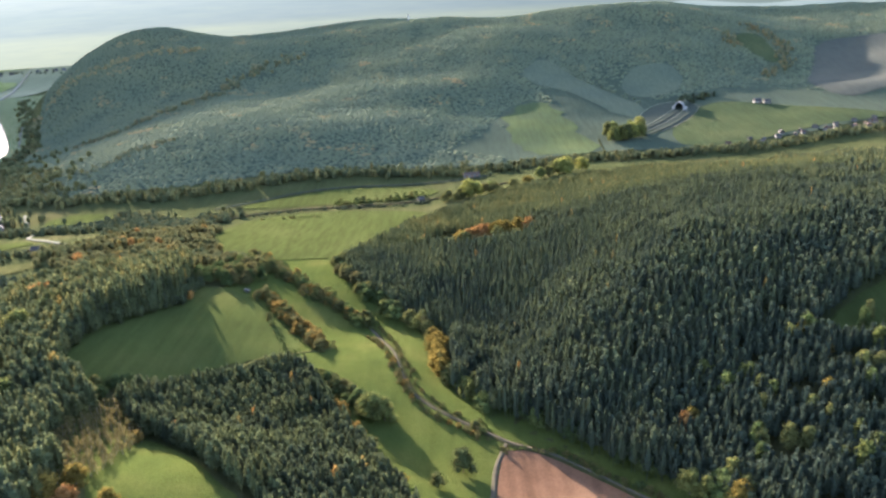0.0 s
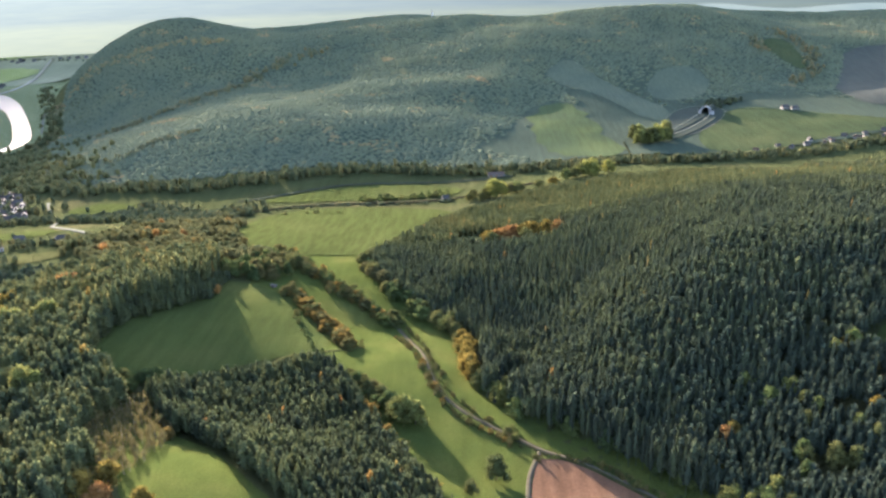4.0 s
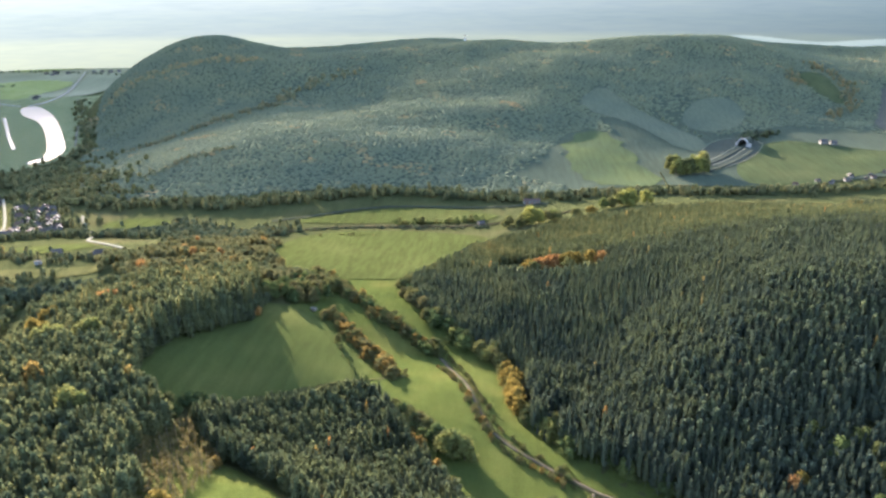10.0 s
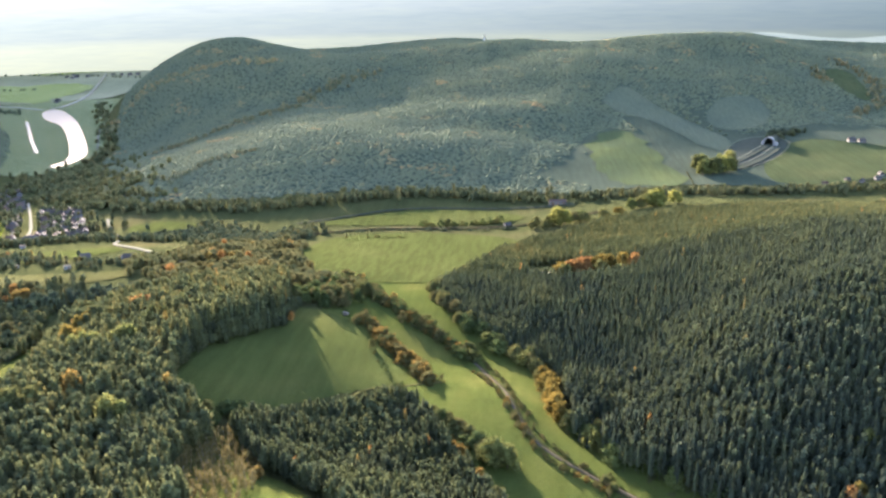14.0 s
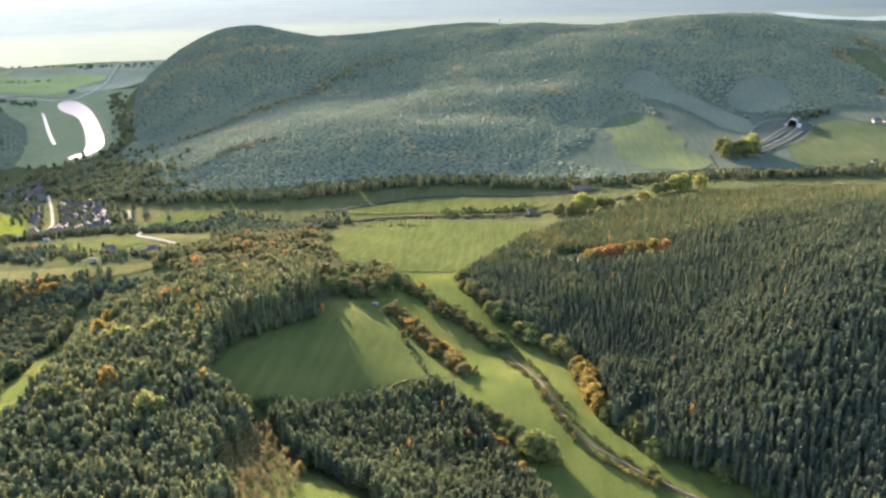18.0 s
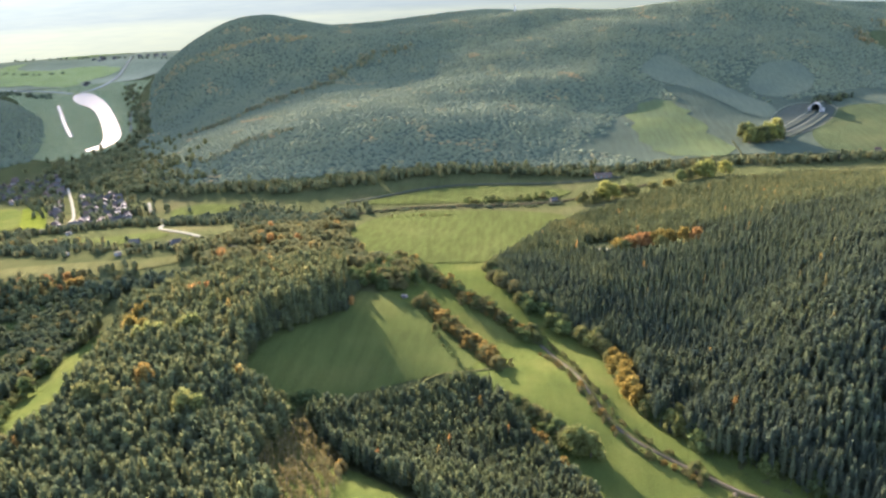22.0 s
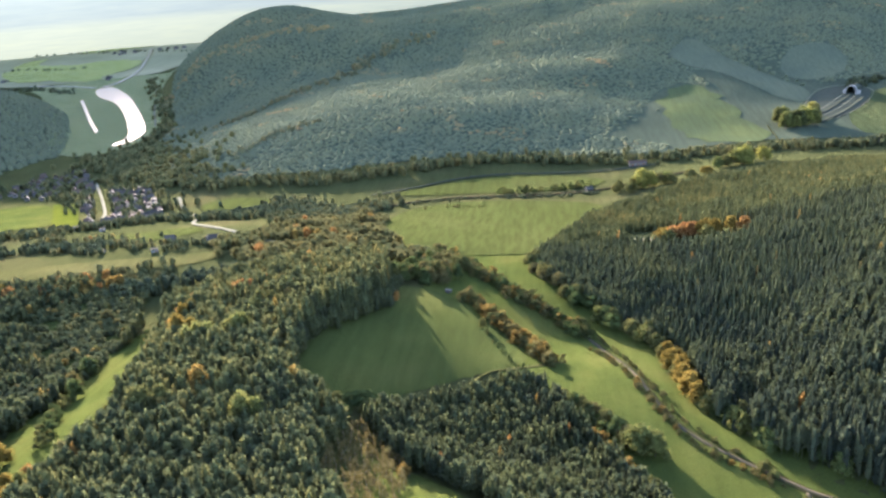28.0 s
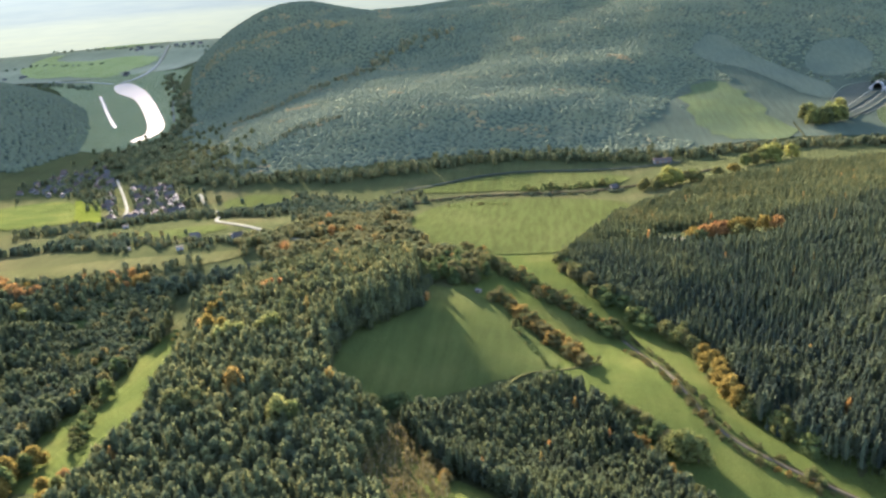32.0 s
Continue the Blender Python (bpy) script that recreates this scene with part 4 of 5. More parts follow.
VERGE_EDGE = np.array([(-14, 425), (-12, 405), (-4, 370), (16, 342), (37, 316), (62, 285)], float)
mix = lambda x, y: soft_noise(x, y, 120, 9) + (y - 440) / 140
gaps = lambda x, y: (soft_noise(x, y, 26, 61) > -0.55) | (x - 0.3 * (y - 240) < 92) | (y > 345)
edge_tall = lambda x, y: 11.0 + 5.0 * np.clip(1.4 - to_line(x, y, VERGE_EDGE) / 26, 0, 1)
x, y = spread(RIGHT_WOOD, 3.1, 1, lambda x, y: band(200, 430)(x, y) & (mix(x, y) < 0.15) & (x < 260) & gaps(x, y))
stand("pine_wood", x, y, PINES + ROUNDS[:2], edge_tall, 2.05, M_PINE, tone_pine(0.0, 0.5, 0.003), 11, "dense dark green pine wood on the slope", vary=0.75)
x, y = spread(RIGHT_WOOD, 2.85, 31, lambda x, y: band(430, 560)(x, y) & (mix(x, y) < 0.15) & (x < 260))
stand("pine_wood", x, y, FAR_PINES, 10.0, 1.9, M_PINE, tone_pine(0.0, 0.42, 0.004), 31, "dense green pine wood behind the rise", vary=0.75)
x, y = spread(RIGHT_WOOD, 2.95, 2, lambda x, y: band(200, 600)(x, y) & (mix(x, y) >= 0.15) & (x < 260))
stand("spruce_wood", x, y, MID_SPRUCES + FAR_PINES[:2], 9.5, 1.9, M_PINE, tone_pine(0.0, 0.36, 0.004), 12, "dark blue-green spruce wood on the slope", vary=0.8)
# yellower mixed foliage on this ridge stand paints in its sunlit look
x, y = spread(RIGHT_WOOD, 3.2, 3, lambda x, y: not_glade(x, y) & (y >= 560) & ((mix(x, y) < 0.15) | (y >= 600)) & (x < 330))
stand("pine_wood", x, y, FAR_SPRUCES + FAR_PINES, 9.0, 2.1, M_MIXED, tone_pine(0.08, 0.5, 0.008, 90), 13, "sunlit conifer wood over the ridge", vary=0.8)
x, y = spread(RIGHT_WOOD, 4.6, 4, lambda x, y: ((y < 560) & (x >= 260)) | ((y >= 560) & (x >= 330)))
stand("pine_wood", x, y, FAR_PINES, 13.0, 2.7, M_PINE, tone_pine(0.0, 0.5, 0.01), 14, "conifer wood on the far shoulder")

KNOLL_WOOD = [(-288, 450), (-265, 385), (-246, 312), (-238, 283), (-243, 266), (-239, 241), (-242, 205), (-140, 190), (-135, 225), (-138, 245), (-147, 262), (-154, 272), (-155, 292), (-153, 310), (-160, 318), (-166, 326), (-180, 340), (-187, 362), (-190, 384), (-184, 406), (-175, 426), (-166, 444), (-164, 470), (-169, 498), (-180, 540), (-225, 530), (-260, 500), (-285, 460)]
x, y = spread(KNOLL_WOOD, 3.6, 5, lambda x, y: (y < 430) & ~((x > -200) & (y > 378)))
stand("pine_wood", x, y, PINES[:4] + ROUNDS[:6], 12.5, 2.5, M_MIXED, tone_pine(0.28, 0.9, 0.012), 15, "mixed pine wood with some yellow trees on a knoll")
x, y = spread(KNOLL_WOOD, 3.2, 6, lambda x, y: (y >= 430) | ((x > -200) & (y > 378)))
stand("pine_wood", x, y, PINES + ROUNDS, lambda x, y: 16.0 + 3.5 * (x > -190), 2.2, M_MIXED, tone_pine(0.2, 0.85, 0.012), 16, "mixed wood thinning towards the valley", vary=0.6)
EDGE_TREES = [(-188, 366), (-188, 386), (-182, 406), (-173, 426), (-163, 444), (-162, 470), (-166, 490)]
p = rounded(EDGE_TREES, 2, False)
k = np.random.default_rng(8)
x = np.concatenate([np.linspace(a[0], b[0], 6) for a, b in zip(p[:-1], p[1:])])
y = np.concatenate([np.linspace(a[1], b[1], 6) for a, b in zip(p[:-1], p[1:])])
stand("wood_edge", x + k.normal(0, 1.6, len(x)), y + k.normal(0, 1.6, len(x)), ROUNDS + PINES[:2], 9.5, 2.3, M_MIXED, tone_pine(0.1, 0.6, 0.01), 32, "lower mixed trees along the shaded wood edge", vary=1.8)
CENTRE_WOOD = [(-127, 291), (-109, 279), (-85, 249), (-69, 233), (-60, 205), (-20, 200), (-12, 233), (-29, 276), (-49, 317), (-66, 354), (-79, 379), (-94, 383), (-112, 368), (-133, 346), (-150, 322), (-142, 310)]
x, y = spread(CENTRE_WOOD, 3.15, 7)
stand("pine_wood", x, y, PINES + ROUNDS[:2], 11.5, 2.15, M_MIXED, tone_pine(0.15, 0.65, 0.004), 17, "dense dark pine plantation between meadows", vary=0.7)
GULLY_SLOPE = [(-352, 530), (-322, 540), (-316, 470), (-299, 430), (-297, 372), (-318, 372), (-340, 405), (-378, 450)]
GULLY_WOOD = [(-470, 470), (-425, 484), (-389, 503), (-349, 528), (-312, 470), (-298, 440), (-296, 362), (-294, 319), (-280, 275), (-270, 215), (-420, 215), (-480, 350)]
x, y = spread(GULLY_WOOD, 4.3, 8, lambda x, y: (soft_noise(x, y, 45, 31) > -0.75) & ~inside(x, y, GULLY_SLOPE))
stand("mixed_wood", x, y, ROUNDS + PINES[:2], 9.5, 2.4, M_MIXED, tone_pine(0.05, 0.7, 0.03), 18, "mixed green and autumn wood on the gully side")
draped("field", GULLY_SLOPE, M_SEED, 0.3, 9, "dark green grass on the shaded gully slope", wobble=1.5)
# small scrub spread thickly to stand in for the shade on this slope
x, y = spread(GULLY_SLOPE, 3.6, 12, lambda x, y: soft_noise(x, y, 30, 37) > -0.6)
stand("scrub_wood", x, y, ROUNDS, 4.6, 2.0, M_MIXED, tone_pine(0.2, 0.75, 0.02), 29, "low dark scrub on the shaded gully slope")
MID_BUSH = [(-318, 596), (-298, 613), (-283, 680), (-255, 723), (-231, 753), (-212, 720), (-200, 640), (-165, 590), (-140, 560), (-140, 520), (-189, 545), (-234, 540), (-277, 520), (-303, 560)]
x, y = spread(MID_BUSH, 6.5, 9, lambda x, y: soft_noise(x, y, 50, 33) > -0.35)
stand("scrub_wood", x, y, ROUNDS, 7.5, 3.4, M_MIXED, tone_pine(0.55, 1.0, 0.06), 19, "loose scrub and small autumn trees")
# far hill woods
HILL = [(-640, 1210), (-560, 1010), (-440, 930), (-300, 925), (-120, 965), (60, 945), (160, 985), (260, 990), (420, 1020), (560, 1095), (900, 1180), (1300, 1300), (1300, 2050), (700, 2150), (0, 2200), (-500, 2250), (-1010, 2240), (-1000, 2080), (-890, 1960), (-880, 1900), (-830, 1720), (-770, 1560), (-700, 1410), (-680, 1300)]
KNOLL_TOP = [(86, 1215), (118, 1236), (158, 1198), (164, 1095), (184, 1007), (146, 966), (96, 978), (83, 1048), (72, 1130)]
DRY_STRIP = [(112, 1368), (156, 1448), (187, 1394), (214, 1340), (248, 1285), (283, 1219), (261, 1156), (222, 1191), (181, 1288), (133, 1320)]
UPPER_MEADOW = [(273, 1348), (311, 1406), (365, 1423), (378, 1366), (353, 1302), (295, 1272), (266, 1291)]
CLEARING = [(525, 1588), (571, 1590), (566, 1495), (560, 1435), (537, 1432), (520, 1484), (513, 1530)]
UPPER_COPSE = [(20, 1270), (45, 1300), (87, 1345), (135, 1310), (152, 1222), (118, 1242), (84, 1222), (60, 1150), (20, 1180)]
SPUR_FACE = [(-425, 980), (-440, 1080), (-480, 1200), (-436, 1320), (-385, 1400), (-345, 1480), (-290, 1540), (-231, 1520), (-150, 1410), (-90, 1250), (-50, 1105), (-20, 990), (-115, 960), (-233, 925), (-345, 930)]
EAST_FIELDS = [(540, 1290), (610, 1430), (669, 1570), (803, 1590), (960, 1500), (800, 1300), (640, 1235), (560, 1190)]
BARE = [EAST_FIELDS, KNOLL_TOP, DRY_STRIP, UPPER_MEADOW, CLEARING, [(600, 1260), (620, 1420), (900, 1450), (1000, 1300), (760, 1220)], [(205, 1030), (222, 1110), (300, 1260), (420, 1300), (640, 1180), (600, 1060), (330, 985), (280, 985)]]


def wooded(x, y):
    ok = np.ones(x.shape, bool)
    for b in BARE:
        ok &= ~inside(x, y, b)
    up = 1.2 * inside(x, y, SPUR_FACE) + 1.5 * inside(x, y, UPPER_COPSE) + (height(x, y) - 42) / 40 + (x > 300) * 0.5 + 0.45 * soft_noise(x, y, 230, 41) + 2.2 * np.clip((-300 - x) / 110, 0, 1) + 1.3 * np.clip((60 - x) / 80, 0, 1) + 1.6 * np.clip((1010 - y + 0.12 * x) / 40, 0, 1) * (x < 60)
    return ok & (up + np.random.default_rng(5).normal(0, 0.12, x.shape) > 0.0)


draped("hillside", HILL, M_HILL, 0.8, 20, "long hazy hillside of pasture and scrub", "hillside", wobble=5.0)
draped("field", KNOLL_TOP, M_HILLGREEN, 1.3, 10, "green pasture on the lower hillside", wobble=14.0)
draped("field", DRY_STRIP, M_HILLDRY, 1.3, 14, "pale dry grass strip between hillside woods", wobble=4.0)
draped("field", UPPER_MEADOW, M_HILLDRY, 1.3, 14, "faded meadow high on the hillside", wobble=6.0)
draped("field", EAST_FIELDS, M_HILLBROWN, 1.3, 18, "dull brown bare field high on the hillside", wobble=6.0)
draped("field", CLEARING, M_HILLLIT, 1.3, 8, "lit clearing high on the wooded hill", wobble=6.0)
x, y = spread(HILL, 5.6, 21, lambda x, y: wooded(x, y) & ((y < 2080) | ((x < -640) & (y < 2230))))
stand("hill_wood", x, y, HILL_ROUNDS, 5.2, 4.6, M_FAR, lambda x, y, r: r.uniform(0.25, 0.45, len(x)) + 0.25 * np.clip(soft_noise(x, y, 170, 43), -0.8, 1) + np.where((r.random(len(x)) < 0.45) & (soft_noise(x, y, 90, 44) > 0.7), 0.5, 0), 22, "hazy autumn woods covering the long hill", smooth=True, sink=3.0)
LEFT_HILL = [(-900, 965), (-800, 1070), (-790, 1190), (-850, 1330), (-960, 1520), (-1100, 1650), (-1700, 1700), (-1800, 1200), (-1200, 900)]
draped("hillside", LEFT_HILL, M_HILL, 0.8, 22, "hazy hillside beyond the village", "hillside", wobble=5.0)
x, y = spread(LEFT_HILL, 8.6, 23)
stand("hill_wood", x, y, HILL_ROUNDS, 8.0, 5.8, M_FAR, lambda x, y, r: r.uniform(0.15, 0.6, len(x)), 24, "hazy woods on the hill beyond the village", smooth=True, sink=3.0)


STREET = np.array([(-633, 1005), (-574, 908), (-512, 801), (-500, 770)], float)


def row_of(name, line, gap, wide_row, tall, wide, seed, label, low=0.3, high=0.92, shapes=None, material=None):
    """A belt of far bushes and trees along a line, too many to count."""
    rng = np.random.default_rng(seed)
    p = rounded(line, 2, False)
    xs, ys = [], []
    for a, b in zip(p[:-1], p[1:]):
        n = max(1, int(np.hypot(*(b - a)) * max(1, wide_row / gap) / gap))
        k = rng.random(n)
        xs.append(a[0] + (b[0] - a[0]) * k + rng.normal(0, wide_row / 2.5, n))
        ys.append(a[1] + (b[1] - a[1]) * k + rng.normal(0, wide_row / 2.5, n))
    x, y = np.concatenate(xs), np.concatenate(ys)
    clear = to_line(x, y, STREET + (3, -7)) > 8
    x, y = x[clear], y[clear]
    return stand(name, x, y, shapes or FAR_ROUNDS, tall, wide, material or M_PINE, lambda x, y, r: r.uniform(low, high, len(x)), seed, label)


row_of("tree_belt", [(-640, 1060), (-540, 975), (-444, 905), (-386, 915), (-312, 890), (-236, 912), (-182, 931), (-119, 948), (-2, 932), (62, 922), (180, 935), (280, 965)], 5, 20, 8, 3.2, 51, "trees along the foot of the hill", 0.45, 0.93)
row_of("tree_belt", [(-420, 745), (-360, 740), (-317, 742), (-267, 750), (-232, 773), (-210, 800)], 6, 16, 7, 3.4, 52, "bushes and trees between the valley fields")
row_of("tree_belt", [(-440, 642), (-415, 630), (-373, 597), (-347, 594), (-311, 605), (-285, 618)], 5, 20, 4.5, 2.2, 53, "scattered fruit trees on the slope", 0.4, 1.0)
row_of("tree_belt", [(-540, 668), (-521, 680), (-498, 700), (-470, 730), (-437, 748), (-411, 764)], 4, 20, 6.5, 2.6, 54, "tree belt below the village")
row_of("tree_belt", [(-480, 470), (-430, 490), (-395, 510), (-352, 535), (-330, 545)], 5, 10, 7, 3.0, 55, "orange and brown autumn trees along a field edge", 0.5, 1.0)
row_of("tree_belt", [(-650, 1250), (-690, 1180), (-640, 1090), (-560, 1020), (-480, 960)], 7.5, 90, 8.5, 4.2, 56, "woods between village and river", 0.6, 0.93, FAR_ROUNDS)
row_of("tree_belt", [(-740, 1015), (-680, 990), (-615, 945), (-555, 890), (-505, 830), (-450, 795)], 8, 58, 7, 3.2, 57, "garden trees among the village houses")
row_of("tree_belt", [(-480, 640), (-440, 600), (-400, 590)], 6, 12, 6, 3.0, 58, "bushes beside the dry field")
row_of("tree_belt", [(270, 975), (355, 978), (444, 998), (519, 1035), (600, 1060), (700, 1080)], 5.5, 20, 7, 3.2, 59, "trees around the valley hamlet", 0.45, 0.93)
row_of("tree_belt", [(335, 1225), (350, 1240), (368, 1250), (385, 1252)], 4.5, 18, 8, 4.0, 60, "dark trees beside the tunnel cutting", 0.0, 0.45)
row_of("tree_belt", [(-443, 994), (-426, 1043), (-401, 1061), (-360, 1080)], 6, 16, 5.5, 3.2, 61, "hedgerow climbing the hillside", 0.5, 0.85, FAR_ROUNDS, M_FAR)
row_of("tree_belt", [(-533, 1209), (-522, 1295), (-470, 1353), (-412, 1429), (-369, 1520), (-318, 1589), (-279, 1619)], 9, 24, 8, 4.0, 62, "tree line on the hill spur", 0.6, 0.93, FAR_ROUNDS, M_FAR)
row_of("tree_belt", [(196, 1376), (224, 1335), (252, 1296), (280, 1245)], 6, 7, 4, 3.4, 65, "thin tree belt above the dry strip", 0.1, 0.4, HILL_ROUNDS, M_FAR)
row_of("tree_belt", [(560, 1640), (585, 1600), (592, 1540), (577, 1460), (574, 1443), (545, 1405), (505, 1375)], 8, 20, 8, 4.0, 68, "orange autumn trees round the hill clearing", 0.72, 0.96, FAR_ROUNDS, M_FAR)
row_of("tree_belt", [(515, 1590), (510, 1540), (505, 1500)], 7, 16, 8, 4.0, 75, "autumn trees beside the hill clearing", 0.6, 1.0, FAR_ROUNDS, M_FAR)
row_of("tree_belt", [(-1010, 1990), (-941, 1861), (-898, 1779), (-840, 1650), (-740, 1480), (-700, 1330), (-690, 1250)], 10, 18, 9, 5.0, 63, "trees on the river bank", 0.5, 0.92, FAR_ROUNDS)
row_of("tree_belt", [(-1330, 1920), (-1230, 1900), (-1130, 1840)], 12, 26, 9, 5.0, 64, "trees by the river arm", 0.0, 0.75, FAR_ROUNDS, M_FAR)

row_of("tree_belt", [(-250, 730), (-228, 778), (-204, 798), (-168, 808), (-116, 808), (-63, 808), (-25, 812)], 3.5, 5, 2.6, 2.0, 70, "low brown scrub along the valley road bank", 0.2, 0.7)
row_of("tree_belt", [(-300, 700), (-270, 735), (-250, 775), (-235, 815)], 5, 26, 6.0, 2.8, 71, "loose trees at the end of the valley field", 0.4, 0.96)

row_of("tree_belt", [(-1640, 2300), (-1560, 2330), (-1450, 2290), (-1330, 2300)], 14, 12, 8, 5, 72, "hedge line across the plain meadow", 0.2, 0.6, FAR_ROUNDS, M_FAR)
row_of("tree_belt", [(-1100, 2500), (-1010, 2330), (-940, 2140), (-930, 2030)], 12, 30, 8, 5, 73, "trees below the western end of the hill", 0.2, 0.9, FAR_ROUNDS, M_FAR)
row_of("tree_belt", [(-1700, 2640), (-1500, 2700), (-1300, 2640), (-1150, 2600)], 14, 14, 8, 5, 74, "far tree line on the plain", 0.2, 0.6, FAR_ROUNDS, M_FAR)

row_of("tree_belt", [(-500, 585), (-477, 600), (-459, 610), (-430, 614), (-405, 600)], 3.6, 13, 6.5, 2.6, 76, "dark tree band above the dry field", 0.1, 0.6)
row_of("tree_belt", [(-385, 745), (-363, 768), (-335, 772), (-300, 765)], 3.6, 16, 7.0, 2.8, 77, "dark grove beside the country road", 0.1, 0.6)
row_of("tree_belt", [(-345, 823), (-300, 790), (-270, 765), (-248, 745)], 4.0, 30, 6.0, 2.8, 78, "mixed scrub in the valley bottom", 0.3, 0.96)
row_of("tree_belt", [(-340, 492), (-318, 502), (-300, 512), (-280, 516), (-262, 522)], 3.2, 14, 8.0, 2.6, 79, "dark trees where the gully meets the field", 0.05, 0.5)
row_of("tree_belt", [(-500, 700), (-480, 650), (-450, 640), (-420, 650)], 4.5, 12, 4.5, 2.2, 80, "autumn hedge on the dull field", 0.6, 1.0)

row_of("tree_belt", [(-797, 1579), (-805, 1660), (-769, 1665), (-735, 1665), (-709, 1675), (-648, 1675), (-560, 1660), (-469, 1650)], 8, 26, 7, 4.2, 81, "rusty brown trees along the western ridge", 0.75, 1.0, HILL_ROUNDS, M_FAR)

# ---- hedges and single trees of the near valley ----
hedge([(-125, 490), (-113, 475), (-102, 461), (-90, 441), (-82, 424), (-75, 409)], 0.75, 6.2, ["rust", "brown", "olive", "brown", "rust"], "orange and brown autumn hedge along the field edge", 2.0, 1)
hedge([(-148, 588), (-140, 569), (-122, 546), (-105, 522), (-90, 505), (-79, 493), (-67, 480), (-56, 466)], 0.7, 5.8, ["olive", "green", "brown", "olive", "rust"], "mixed olive and brown hedge along the lane", 3.2, 2)
hedge([(-54, 448), (-45, 428), (-37, 397), (-32, 371), (-26, 352), (-17, 338), (-8, 330), (4, 320), (12, 311)], 1.2, 2.8, ["olive", "rust", "brown", "brown"], "low mixed hedge beside the lane", 1.1, 3, 0.25)
hedge([(-52, 474), (-40, 440), (-29, 394), (-24, 370), (-18, 354), (-8, 342), (8, 326)], 1.5, 2.4, ["brown", "olive", "brown", "olive"], "patchy brown bushes on the lane bank", 0.8, 11, 0.4)
hedge([(-72, 373), (-62, 359), (-52, 343)], 1.2, 4.6, ["green", "olive"], "dark green hedge in the meadow", 1.3, 4)
hedge([(15, 306), (25, 306), (38, 300), (51, 285), (63, 271), (80, 246)], 1.5, 2.8, ["olive", "green", "brown"], "low green hedge around the ploughed field", 0.7, 5)
hedge([(-188, 768), (-160, 772), (-132, 768)], 4.0, 2.6, ["brown", "olive"], "row of low bushes in the valley field", 1.0, 6)
hedge([(-119, 823), (-89, 829), (-70, 832), (-34, 840)], 2.6, 6.5, ["olive", "green"], "dense tree hedge by the valley road", 2.0, 7)
hedge([(-110, 446), (-103, 427), (-96, 412), (-90, 402)], 2.2, 2.4, ["green", "olive"], "sparse bushes in the crop field", 1.0, 8, 0.2)
hedge([(-62, 350), (-50, 326), (-42, 303), (-35, 288), (-28, 273), (-24, 259)], 2.2, 4.0, ["rust", "brown", "olive", "yellow"], "autumn bushes along the plantation edge", 1.2, 9)
hedge([(-286, 345), (-280, 327), (-274, 312), (-267, 292)], 2.0, 6.0, ["green", "olive", "green", "brown"], "loose bushes along the gully grass", 2.2, 12, 0.15)
hedge([(-286, 425), (-272, 392), (-258, 345), (-247, 312)], 4.0, 5.0, ["yellow", "green", "olive"], "bushes along the gully wood edge", 1.5, 10)

x, y = spread(BIRCH_GROUND, 3.3, 10)
for px, py in zip(x, y):
    birch(px, py, tree_rng.uniform(3.8, 6.0))
tree(-42, 331, 13.0, "lime", "standing in the meadow hedge", 1.0, shape=0)
tree(-36, 329, 12.0, "lime", "standing in the meadow hedge", 1.0, shape=1)
tree(-46, 335, 9.0, "olive", "standing in the meadow hedge", 1.0, shape=3)
tree(-66, 365, 7.0, "green", "at the top of the meadow hedge", 0.9, shape=0)
tree(-61, 359, 7.0, "olive", "at the top of the meadow hedge", 0.9, shape=1)
tree(-2, 289, 12.0, "olive", "alone in the meadow", 0.95, shape=1)
tree(-12, 275, 7.0, "olive", "in the meadow beside scrub", 1.0)
tree(-111, 449, 5.5, "olive", "alone in the crop field", 0.9)
tree(-80, 251, 8.5, "orange", "at the edge of the pine plantation", 0.85, shape=1)
tree(-135, 228, 9.0, "yellow", "at the clearing edge", 1.1)
tree(-128, 226, 7.0, "orange", "at the clearing edge", 1.0)
tree(-163, 313, 7.5, "orange", "at the wood corner", 0.85)
for px, py, h, k in ((-156, 322, 6, "green"), (-161, 328, 7, "olive"), (-150, 331, 6, "olive"), (-155, 334, 7, "green"), (-147, 336, 5, "brown"), (-165, 321, 6, "olive"), (-158, 312, 6, "brown"), (-157, 300, 6, "olive"), (-156, 289, 5, "brown"), (-152, 340, 6, "green"), (-144, 333, 5, "rust"), (-127, 283, 5, "rust"), (-128, 300, 5, "brown")):
    tree(px, py, h, k, "between wood and birch scrub", 1.1, "scrub beside the birches")
tree(-130, 238, 8.0, "yellow", "at the clearing edge", 1.2)
tree(-114, 225, 7.0, "yellow", "at the clearing edge", 1.1)
tree(-134, 297, 6.0, "brown", "among the thin birches", 1.0)
tree(-298, 384, 10.0, "green", "alone on the gully grass", 0.9)
